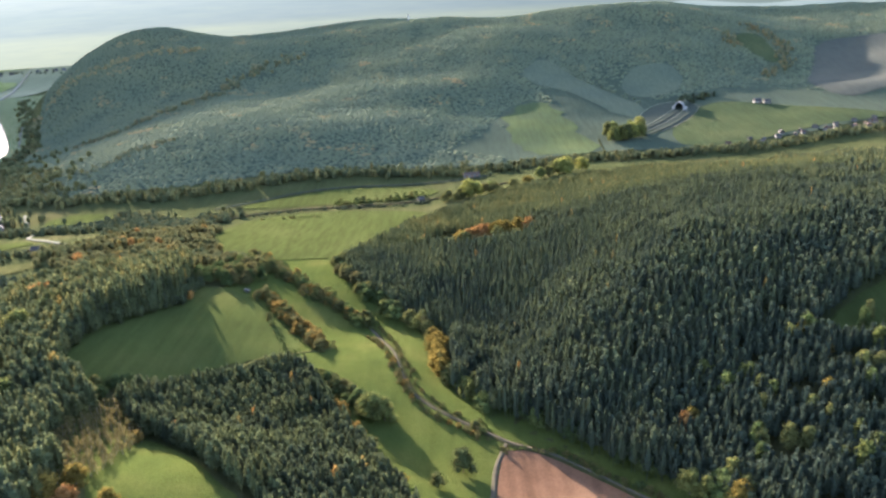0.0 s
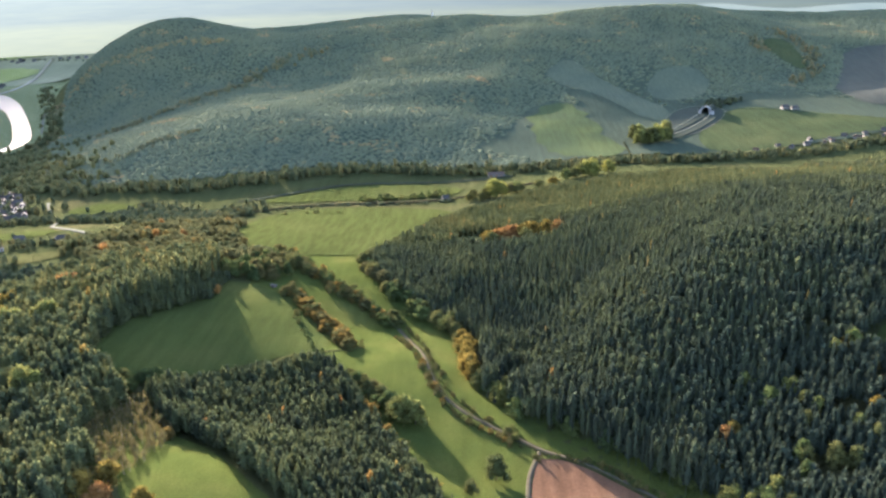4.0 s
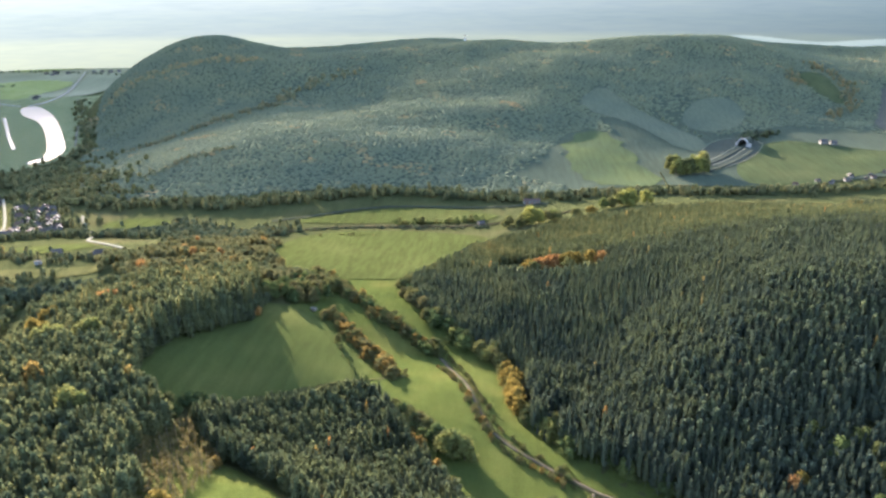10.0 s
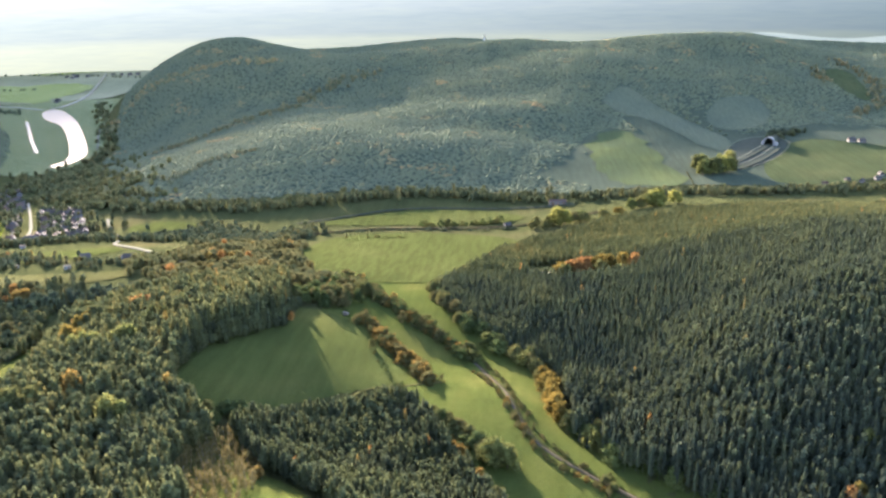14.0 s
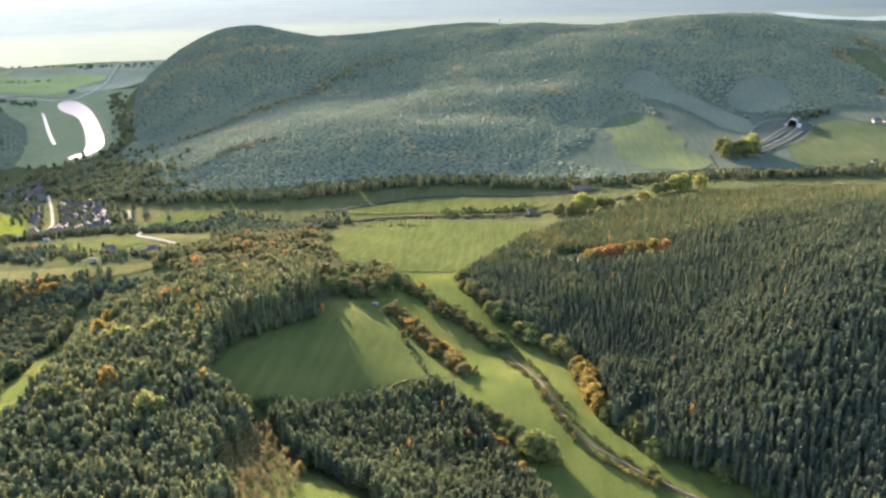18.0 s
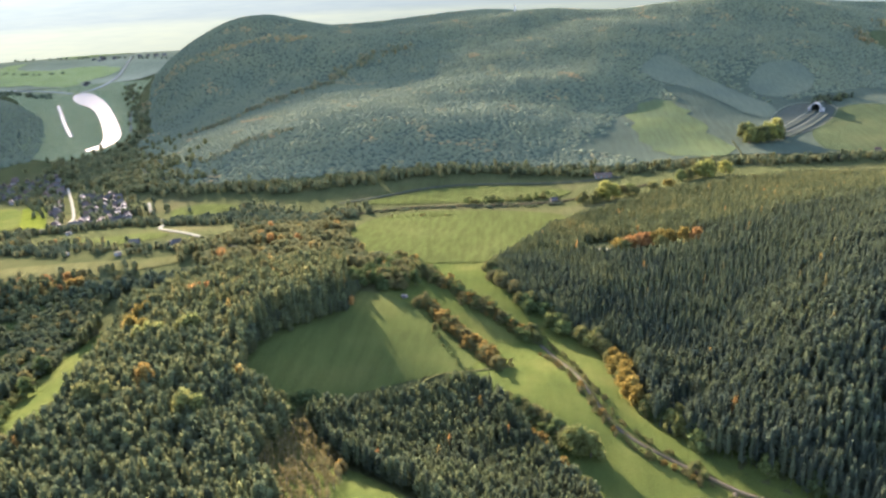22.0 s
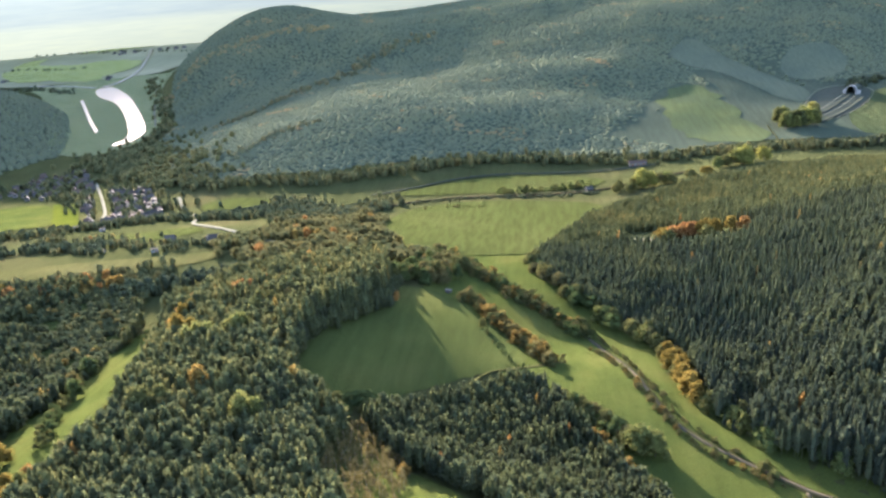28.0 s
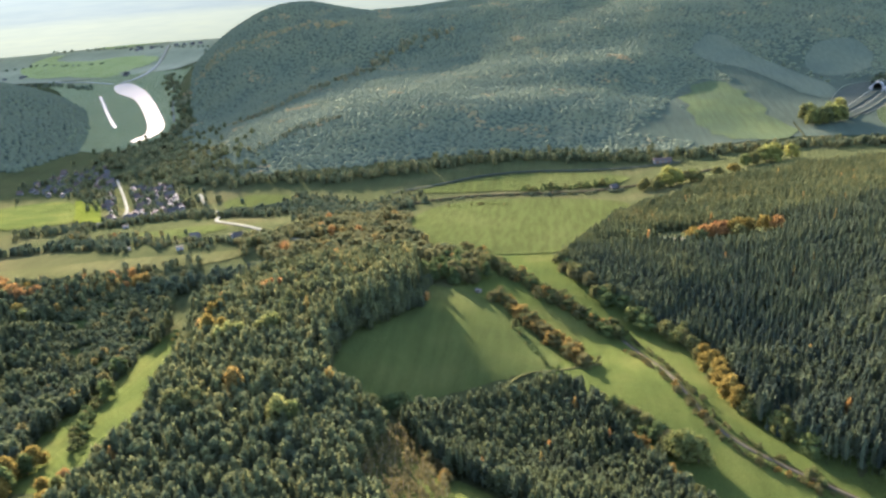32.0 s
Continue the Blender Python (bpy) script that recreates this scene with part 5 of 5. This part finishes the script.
for px, py, h, c, w in ((-18, 448, 8, "olive", 0.9), (-16, 438, 10, "yellow", 0.85), (-14, 427, 11, "yellow", 0.9), (-13, 415, 12, "yellow", 0.9), (-13, 403, 12, "yellow", 0.9), (-12, 392, 13, "yellow", 0.85), (-11, 381, 12, "yellow", 0.8), (-5, 375, 11, "green", 0.9), (2, 362, 10, "lime", 0.9), (5, 366, 10, "olive", 0.9), (4, 325, 4, "olive", 1.3), (7, 321, 3.5, "lime", 1.3), (-24, 459, 10, "lime", 1.1), (-30, 466, 10, "olive", 1.1), (-41, 477, 9, "green", 1.1), (-48, 486, 9, "lime", 1.1), (-60, 504, 9, "green", 1.1), (-66, 515, 8, "olive", 1.1)):
    tree(px, py, h, c, "at the edge of the pine wood", w, "trees along the wood edge")
for px, py, h, c in ((-2, 392, 10, "green"), (3, 354, 10, "lime"), (0, 358, 9, "lime"), (22, 348, 10, "olive"), (38, 323, 9, "green"), (63, 295, 10, "green"), (78, 277, 11, "yellow"), (73, 285, 10, "olive"), (80, 259, 12, "lime"), (84, 253, 11, "lime"), (94, 257, 12, "lime"), (93, 245, 11, "yellow"), (86, 289, 12, "orange"), (89, 291, 11, "yellow"), (76, 295, 10, "yellow"), (129, 276, 10, "lime"), (138, 282, 10, "yellow"), (119, 289, 11, "lime"), (116, 294, 11, "olive"), (134, 245, 13, "lime"), (140, 249, 12, "olive"), (136, 318, 11, "lime"), (142, 320, 10, "yellow"), (154, 292, 11, "lime"), (159, 289, 11, "olive"), (122, 261, 11, "olive"), (117, 265, 11, "olive"), (138, 258, 10, "lime"), (115, 304, 10, "lime"), (100, 313, 10, "lime"), (108, 268, 11, "olive")):
    tree(px, py, h, c, "among the pines at the valley edge", 0.7, "trees along the wood edge")
for px, py, h, c in ((4, 600, 10, "yellow"), (9, 597, 10, "orange"), (15, 597, 10, "orange"), (21, 594, 11, "orange"), (28, 594, 10, "yellow"), (36, 590, 10, "yellow"), (45, 584, 11, "yellow"), (2, 592, 9, "yellow"), (52, 578, 10, "orange"), (12, 603, 9, "orange"), (18, 602, 10, "orange"), (25, 601, 9, "orange"), (33, 598, 10, "yellow"), (7, 588, 10, "olive"), (30, 584, 9, "olive")):
    tree(px, py, h, c, "by a forest track among conifers", 1.0, "autumn trees by the forest track")
for px, py, h, c in ((15, 811, 18, "bright"), (22, 815, 15, "bright"), (7, 815, 11, "olive"), (31, 818, 11, "brown"), (38, 822, 11, "lime"), (-6, 818, 9, "olive"), (2, 800, 9, "olive"), (-10, 806, 9, "olive"), (113, 858, 17, "bright"), (119, 864, 17, "bright"), (106, 856, 14, "lime"), (136, 866, 14, "bright"), (90, 848, 12, "lime"), (98, 852, 12, "olive"), (60, 824, 9, "olive"), (75, 826, 9, "yellow"), (40, 815, 10, "olive")):
    tree(px, py, h, c, "on the ridge end of the wood", 1.1, "trees at the ridge end")
for k in range(14):
    tree(192 + 4.2 * k + tree_rng.uniform(-6, 6), 1040 + 2.2 * k + tree_rng.uniform(-14, 14), tree_rng.uniform(15, 23), tree_rng.choice(["bright", "lime", "lime", "olive"]), "below the tunnel cutting", 0.8, "yellow poplars below the cutting")
for px, py, h, c in ((-63, 367, 4.5, "olive"), (-58, 360, 5, "brown"), (-53, 353, 6, "olive"), (-49, 347, 6.5, "green"), (-46, 342, 5.5, "brown"), (-42, 338, 8, "lime"), (-38, 336, 7, "lime")):
    tree(px, py, h, c, "in the hedge between plantation and meadow", 1.15, "hedge bushes below the plantation")
tree(-285, 349, 10.0, "green", "alone on the gully grass", 0.9)
for px, py, c in ((-255, 257, "yellow"), (-249, 256, "lime"), (-243, 253, "yellow"), (-237, 249, "lime"), (-247, 247, "yellow"), (-240, 245, "lime"), (-251, 263, "orange")):
    tree(px, py, tree_rng.uniform(6, 9), c, "at the foot of the gully wood", 1.0, "trees in the lower gully")
for cx, cy, n, c in ((-239, 450, 4, "orange"), (-209, 313, 1, "rust"), (-251, 392, 5, "yellow"), (-233, 370, 4, "lime"), (-220, 417, 4, "olive"), (-170, 474, 2, "orange"), (-193, 450, 3, "olive"), (-223, 385, 3, "lime"), (-262, 425, 3, "yellow"), (-225, 300, 3, "olive"), (-185, 300, 3, "lime")):
    for k in range(n):
        tree(cx + tree_rng.gauss(0, 3.5), cy + tree_rng.gauss(0, 3.5), tree_rng.uniform(14, 17), c, "in the mixed knoll wood", 0.6, "autumn trees in the knoll wood")
for px, py, h, c in ((-428, 484, 11, "orange"), (-420, 478, 10, "orange"), (-412, 474, 11, "orange"), (-404, 468, 11, "orange"), (-400, 478, 10, "orange"), (-408, 484, 9, "yellow"), (-415, 470, 9, "yellow"), (-392, 500, 8, "orange"), (-384, 508, 8, "orange"), (-371, 514, 8, "orange"), (-360, 522, 8, "orange"), (-354, 527, 8, "brown"), (-396, 452, 9, "yellow"), (-388, 446, 9, "lime")):
    tree(px, py, h, c, "along the dry field", 1.1, "trees along the dry field")
for k in range(26):
    q = k / 25
    tree(-418 + 78 * q + tree_rng.uniform(-5, 5), 468 + 46 * q + tree_rng.uniform(-6, 6), tree_rng.uniform(6.5, 9.5), tree_rng.choice(["orange", "orange", "rust", "yellow"] if q < 0.45 else ["rust", "orange", "brown", "rust"]), "along the dry field", 0.85, "trees along the dry field")
for px, py, h in ((-297, 367, 9), (-328, 458, 8), (-306, 436, 6), (-331, 482, 5), (-326, 499, 5), (-324, 520, 6), (-318, 450, 6), (-312, 415, 5), (-336, 474, 5)):
    tree(px, py, h, tree_rng.choice(["olive", "brown", "olive"]), "on the shaded gully slope", 1.0, "trees on the gully slope")
for k in range(22):
    tree(tree_rng.uniform(-245, -195), tree_rng.uniform(400, 520), tree_rng.uniform(13, 16), tree_rng.choice(["lime", "olive", "olive", "brown"]), "in the mixed knoll wood", 0.5, "autumn trees in the knoll wood")
for k in range(30):
    tree(tree_rng.uniform(100, 230), tree_rng.uniform(245, 330), tree_rng.uniform(10, 13), tree_rng.choice(["olive", "green", "olive", "green", "lime"]), "among the pines on the slope", 0.6, "broadleaf trees in the pine wood")
for k in range(16):
    q = k / 15
    tree(-268 - 8 * q + tree_rng.uniform(-5, 5), 235 + 45 * q + tree_rng.uniform(-6, 6), tree_rng.uniform(7, 11), tree_rng.choice(["yellow", "green", "yellow", "olive"]), "at the lower gully wood", 0.95, "trees in the lower gully")

edge = rounded([(-88, 575), (-84, 549), (-58, 505), (-31, 469), (-20, 441), (-15, 402)], 2, False)
for a, b in zip(edge[:-1], edge[1:]):
    for k in range(max(1, int(np.hypot(*(b - a)) / 4.6))):
        q = a + (b - a) * tree_rng.random()
        tree(q[0] + tree_rng.uniform(0, 5), q[1] + tree_rng.uniform(-1, 4), tree_rng.uniform(7, 11), tree_rng.choice(["olive", "yellow"]) if q[1] < 440 else tree_rng.choice(["olive", "green", "olive", "brown"]), "at the edge of the pine wood", 1.0, "trees along the wood edge")
edge = rounded([(-8, 372), (12, 340), (35, 314), (61, 285), (92, 247)], 2, False)
for a, b in zip(edge[:-1], edge[1:]):
    for k in range(max(1, int(np.hypot(*(b - a)) / 6.5))):
        q = a + (b - a) * tree_rng.random()
        tree(q[0] + tree_rng.uniform(0, 6), q[1] + tree_rng.uniform(0, 5), tree_rng.uniform(7, 11), tree_rng.choice(["green", "olive", "green"]), "at the shaded wood edge", 1.0, "trees along the wood edge")
for k in range(40):
    tree(tree_rng.uniform(-163, -128), tree_rng.uniform(502, 560), tree_rng.uniform(7.5, 12), tree_rng.choice(["olive", "green", "green", "brown"]), "in the copse above the field", 0.75, "copse above the crop field")
for px, py, h in ((-166, 503, 10), (-162, 506, 9), (-168, 510, 11), (-164, 515, 10), (-170, 519, 11), (-165, 524, 9)):
    tree(px, py, h, tree_rng.choice(["olive", "green"]), "in the copse above the field", 0.75, "copse above the crop field")

# ---- houses ----
WALL = box("wall", (11, 8, 5), (0, 0, 2.5), M_PLASTER, 0.05)
GABLE_V = [(-5.6, -4.6, 4.9), (5.6, -4.6, 4.9), (5.6, 4.6, 4.9), (-5.6, 4.6, 4.9), (-5.6, 0, 8.6), (5.6, 0, 8.6), (-5.6, -4.6, 4.6), (5.6, -4.6, 4.6), (5.6, 4.6, 4.6), (-5.6, 4.6, 4.6)]
GABLE_T = [(0, 1, 5), (0, 5, 4), (2, 3, 4), (2, 4, 5), (0, 4, 3), (1, 2, 5), (0, 7, 1), (0, 6, 7), (1, 8, 2), (1, 7, 8), (2, 9, 3), (2, 8, 9), (3, 6, 0), (3, 9, 6), (6, 8, 7), (6, 9, 8)]
ROOFS = [mesh_from("roof", GABLE_V, GABLE_T, m) for m in (M_TILES, M_SLATE, M_SLATE)]
CHIMNEY = box("chimney", (0.7, 0.7, 2.0), (2.5, 1.0, 8.2), M_TILES, 0.03)
PANES = [box("pane", (0.96, 0.06, 1.16), (dx, side * 4.09, 2.6), M_GLASS) for dx in (-3, 0.2, 3.2) for side in (-1, 1)]
FRAMES = [box("window", (1.2, 0.14, 1.4), (dx, side * 4.01, 2.6), M_WOOD, 0.02) for dx in (-3, 0.2, 3.2) for side in (-1, 1)]
HANDLE = box("handle", (0.05, 0.08, 0.16), (2.08, -4.13, 1.05), M_TARMAC)
DOOR = box("door", (1.0, 0.14, 2.1), (1.7, -4.03, 1.06), M_WOOD)


def house(x, y, turn, size, roof, where):
    root = new("house")
    root.matrix_world = Matrix.Translation(on_land(x, y, -0.3)) @ Matrix.Rotation(turn, 4, "Z") @ Matrix.Scale(size, 4)
    part("wall", WALL, root)
    part("chimney", CHIMNEY, part("roof", ROOFS[roof], root), "red brick chimney")
    part("handle", HANDLE, part("door", DOOR, root))
    for frame_me, p in zip(FRAMES, PANES):
        part("pane", p, part("window", frame_me, root))
    return tagged(root, f"pale house with {('red tiled', 'grey slate', 'grey slate')[roof]} roof {where}", "house", "village houses")


VILLAGE = [(-504, 751), (-574, 862), (-619, 969), (-529, 931), (-452, 803), (-459, 781), (-483, 740)]
x, y = spread(VILLAGE, 10.5, 71, lambda x, y: to_line(x, y, STREET) > 10, 0.3)
for px, py in zip(x, y):
    house(px, py, tree_rng.choice([0.5, 2.07]) + tree_rng.uniform(-0.15, 0.15), tree_rng.uniform(0.48, 0.66), tree_rng.randrange(3), "in the valley village")
x, y = spread([(-729, 934), (-752, 1065), (-697, 1099), (-610, 960), (-660, 915)], 20.0, 72, None, 0.35)
for px, py in zip(x, y):
    house(px, py, tree_rng.choice([0.5, 2.07]) + tree_rng.uniform(-0.2, 0.2), tree_rng.uniform(0.6, 0.8), tree_rng.randrange(3), "at the far village edge")
for k in range(30):
    q = 0.04 + 0.96 * (k / 29) ** 0.5
    house(265 + 325 * q + tree_rng.uniform(-8, 8), 985 + 65 * q + 40 * q * q + tree_rng.uniform(-14, 14), tree_rng.uniform(0, 3.1), tree_rng.uniform(0.5, 0.7), tree_rng.randrange(3), "in the hamlet among trees")
for cx, cy, n in ((-1378, 2605, 5), (-1500, 2170, 3), (-1165, 2045, 3), (-1250, 2680, 4)):
    for k in range(n):
        house(cx + tree_rng.gauss(0, 22), cy + tree_rng.gauss(0, 22), tree_rng.uniform(0, 3.1), tree_rng.uniform(0.8, 1.2), 1, "on the river plain")
house(-34, 822, 0.3, 0.6, 1, "beside the valley road")
house(-318, 603, 0.2, 0.8, 1, "among fruit trees")
house(-357, 612, 0.2, 0.7, 1, "among fruit trees")
house(437, 1200, 0.1, 0.9, 1, "on the pasture knoll")
house(450, 1198, 0.1, 0.8, 1, "on the pasture knoll")


# ---- sheds, barn and trailer ----
SHED_WALL = box("wall", (4, 3, 2.4), (0, 0, 1.2), M_WHITE, 0.04)
SHED_ROOF = box("roof", (4.5, 3.6, 0.22), (0, 0, 2.5), M_ROOFSHEET, 0.05)
SHED_DOOR = box("door", (0.9, 0.1, 1.9), (0.8, -1.53, 0.97), M_WOOD, 0.02)
SHED_PANE = box("window", (0.8, 0.08, 0.7), (-0.9, -1.52, 1.5), M_GLASS)


def shed(x, y, turn, size, label):
    root = new("shed")
    root.matrix_world = Matrix.Translation(on_land(x, y, 0.4)) @ Matrix.Rotation(turn, 4, "Z") @ Matrix.Diagonal((size[0] * 0.75, size[1] * 0.75, size[2] * 0.8, 1))
    for name, me in (("wall", SHED_WALL), ("roof", SHED_ROOF), ("door", SHED_DOOR), ("window", SHED_PANE)):
        part(name, me, root)
    return tagged(root, label, "shed", "white sheds")


for px, py, turn, size in ((-324, 611, 0.2, (2.4, 1.5, 1.4)), (-355, 581, 0.4, (1.6, 1.2, 1.3)), (-492, 712, 0.2, (1.4, 1.4, 1.6)), (-461, 701, 0.3, (1.5, 1.3, 1.2)), (-143, 581, 0.5, (1.0, 1.0, 1.1)), (-400, 590, 0.1, (1.3, 1.1, 1.0)), (-375, 600, 0.7, (1.0, 1.0, 1.0)), (-290, 622, 0.3, (1.2, 1.1, 1.0))):
    shed(px, py, turn, size, "small white shed with flat roof among fruit trees")


def wheel_mesh():
    bm = bmesh.new()
    bmesh.ops.create_cone(bm, cap_ends=True, segments=16, radius1=0.36, radius2=0.36, depth=0.22, matrix=pose(0, 0, 0, 90, 0, 0))
    bmesh.ops.bevel(bm, geom=bm.edges[:], offset=0.03, segments=1, affect="EDGES")
    return bm_mesh("wheel", bm, M_TARMAC)


trailer = new("trailer")
trailer.matrix_world = Matrix.Translation(on_land(-134, 494, 0.25)) @ Matrix.Rotation(-0.5, 4, "Z")
part("body", box("body", (4.0, 1.9, 1.5), (0, 0, 1.4), M_ROOFSHEET, 0.12), trailer)
part("drawbar", box("drawbar", (1.6, 0.12, 0.12), (-2.7, 0, 0.6), M_TARMAC, 0.02), trailer)
part("window", box("window", (1.0, 0.08, 0.5), (0.4, -0.96, 1.6), M_GLASS), trailer)
WHEEL, RIM = wheel_mesh(), box("rim", (0.3, 0.26, 0.3), (0, 0, 0), M_CONCRETE, 0.06)
for wx in (-0.5, 0.5):
    for wy in (-1.05, 1.05):
        wheel = part("wheel", WHEEL, trailer)
        wheel.location = (wx, wy, 0.36)
        part("rim", RIM, wheel, "grey steel wheel rim")
tagged(trailer, "grey-white trailer parked beside the copse", "trailer")

barn = new("barn")
barn.matrix_world = Matrix.Translation(on_land(20, 904, 0.6)) @ Matrix.Rotation(0.1, 4, "Z") @ Matrix.Scale(0.8, 4)
part("wall", box("wall", (22, 9, 4.5), (0, 0, 2.25), M_PLASTER, 0.06), barn)
part("roof", mesh_from("roof", [(q[0] * 2.05, q[1] * 1.08, 4.6 + (q[2] - 4.6) * 0.55) for q in GABLE_V], GABLE_T, M_TILES), barn)
for dx in (-7, 0, 7):
    part("gate", box("gate", (3.4, 0.14, 3.4), (dx, -4.53, 1.72), M_WOOD, 0.02), barn)
tagged(barn, "long grey farm barn at the foot of the hill", "barn")


lookout = new("lookout_tower")
lookout.matrix_world = Matrix.Translation(on_land(-80, 1853))
part("shaft", box("shaft", (3.2, 3.2, 13), (0, 0, 6.5), M_WHITE, 0.1), lookout)
part("platform", box("platform", (4.4, 4.4, 0.5), (0, 0, 13.2), M_CONCRETE, 0.05), lookout)
part("roof", box("roof", (3.8, 3.8, 0.9), (0, 0, 14.6), M_SLATE, 0.3), lookout)
for dx in (-1.6, 1.6):
    for dy in (-1.6, 1.6):
        part("post", box("post", (0.25, 0.25, 0.9), (dx, dy, 13.8), M_WHITE), lookout)
tagged(lookout, "small white lookout tower on the wooded hill crest", "tower")

# ---- the motorway tunnel mouth in the hillside ----
draped("cutting", [(240, 1096), (250, 1130), (268, 1172), (292, 1214), (322, 1238), (348, 1224), (352, 1196), (336, 1160), (306, 1118), (272, 1076)], M_ROCKFILL, 1.6, 14, "dark stone-clad motorway cutting in the hillside", "cutting")
ribbon("road", [(228, 1062), (258, 1098), (284, 1134), (310, 1168), (322, 1184)], 4.5, M_ROCKFILL, 2.2, "dark motorway carriageway leaving the tunnel")
ribbon("road", [(244, 1052), (272, 1086), (298, 1120), (324, 1156), (336, 1172)], 4.5, M_ROCKFILL, 2.2, "dark motorway carriageway entering the tunnel")
for line in ([(240, 1062), (266, 1096), (292, 1130), (316, 1164), (326, 1178)], [(222, 1064), (252, 1102), (278, 1138), (304, 1174), (316, 1190)], [(238, 1096), (248, 1132), (266, 1174), (291, 1217), (322, 1241), (350, 1226), (354, 1196)], [(270, 1073), (306, 1114), (338, 1158), (354, 1196)]):
    ribbon("kerb", line, 0.6, M_GRAVEL, 2.6, "pale concrete kerb of the motorway cutting", "kerb")


def arch_mesh(name, inner, outer, straight, depth, material):
    """A round-topped arch ring with straight feet, extruded along y."""
    profile = [(1, -1.0)] + [(1, 0.0)] + [(math.cos(math.pi * k / 14), None) for k in range(1, 14)] + [(-1, 0.0), (-1, -1.0)]
    v, t = [], []
    for y in (-depth / 2, depth / 2):
        for r in (inner, outer):
            v += [(r, y, 0), (r, y, straight)]
            v += [(r * math.cos(math.pi * k / 14), y, straight + r * math.sin(math.pi * k / 14)) for k in range(1, 14)]
            v += [(-r, y, straight), (-r, y, 0)]
    n = len(profile)
    for i in range(n - 1):
        for a, b in ((0, 1), (1, 3), (3, 2), (2, 0)):
            p, q = a * n + i, b * n + i
            t += [(p, p + 1, q + 1), (p, q + 1, q)]
    return mesh_from(name, v, t, material)


def tunnel_mouth(x, y, turn, label):
    root = new("tunnel_portal")
    root.matrix_world = Matrix.Translation(on_land(x, y, 1.5)) @ Matrix.Rotation(turn, 4, "Z")
    part("arch", arch_mesh("arch", 5.6, 7.2, 4.2, 4.0, M_CONCRETE), root, "pale concrete arch ring")
    part("lining", arch_mesh("lining", 5.4, 5.55, 4.2, 26.0, M_ROCKFILL), root, "dark tunnel lining").location = (0, 12, 0)
    # added dark panel inside the bore, standing in for its unlit depth
    part("end_wall", box("end_wall", (11, 0.4, 10), (0, 24, 5), M_ROCKFILL), root, "dark panel standing in for the tunnel's depth")
    part("wing_wall", box("wing_wall", (4, 1.0, 5.5), (9.4, 0.4, 2.7), M_CONCRETE, 0.08), root)
    part("wing_wall", box("wing_wall", (3, 1.0, 4.6), (-8.9, 0.4, 2.3), M_CONCRETE, 0.08), root)
    return tagged(root, label, "tunnel portal")


tunnel_mouth(324, 1190, -0.62, "pale concrete motorway tunnel mouth in a dark cutting")

# ---- the plan at its true size in metres ----
for ob in list(scene.objects):
    if ob.parent is None and ob.type in ("MESH", "EMPTY"):
        ob.matrix_basis = Matrix.Scale(UNIT, 4) @ ob.matrix_basis
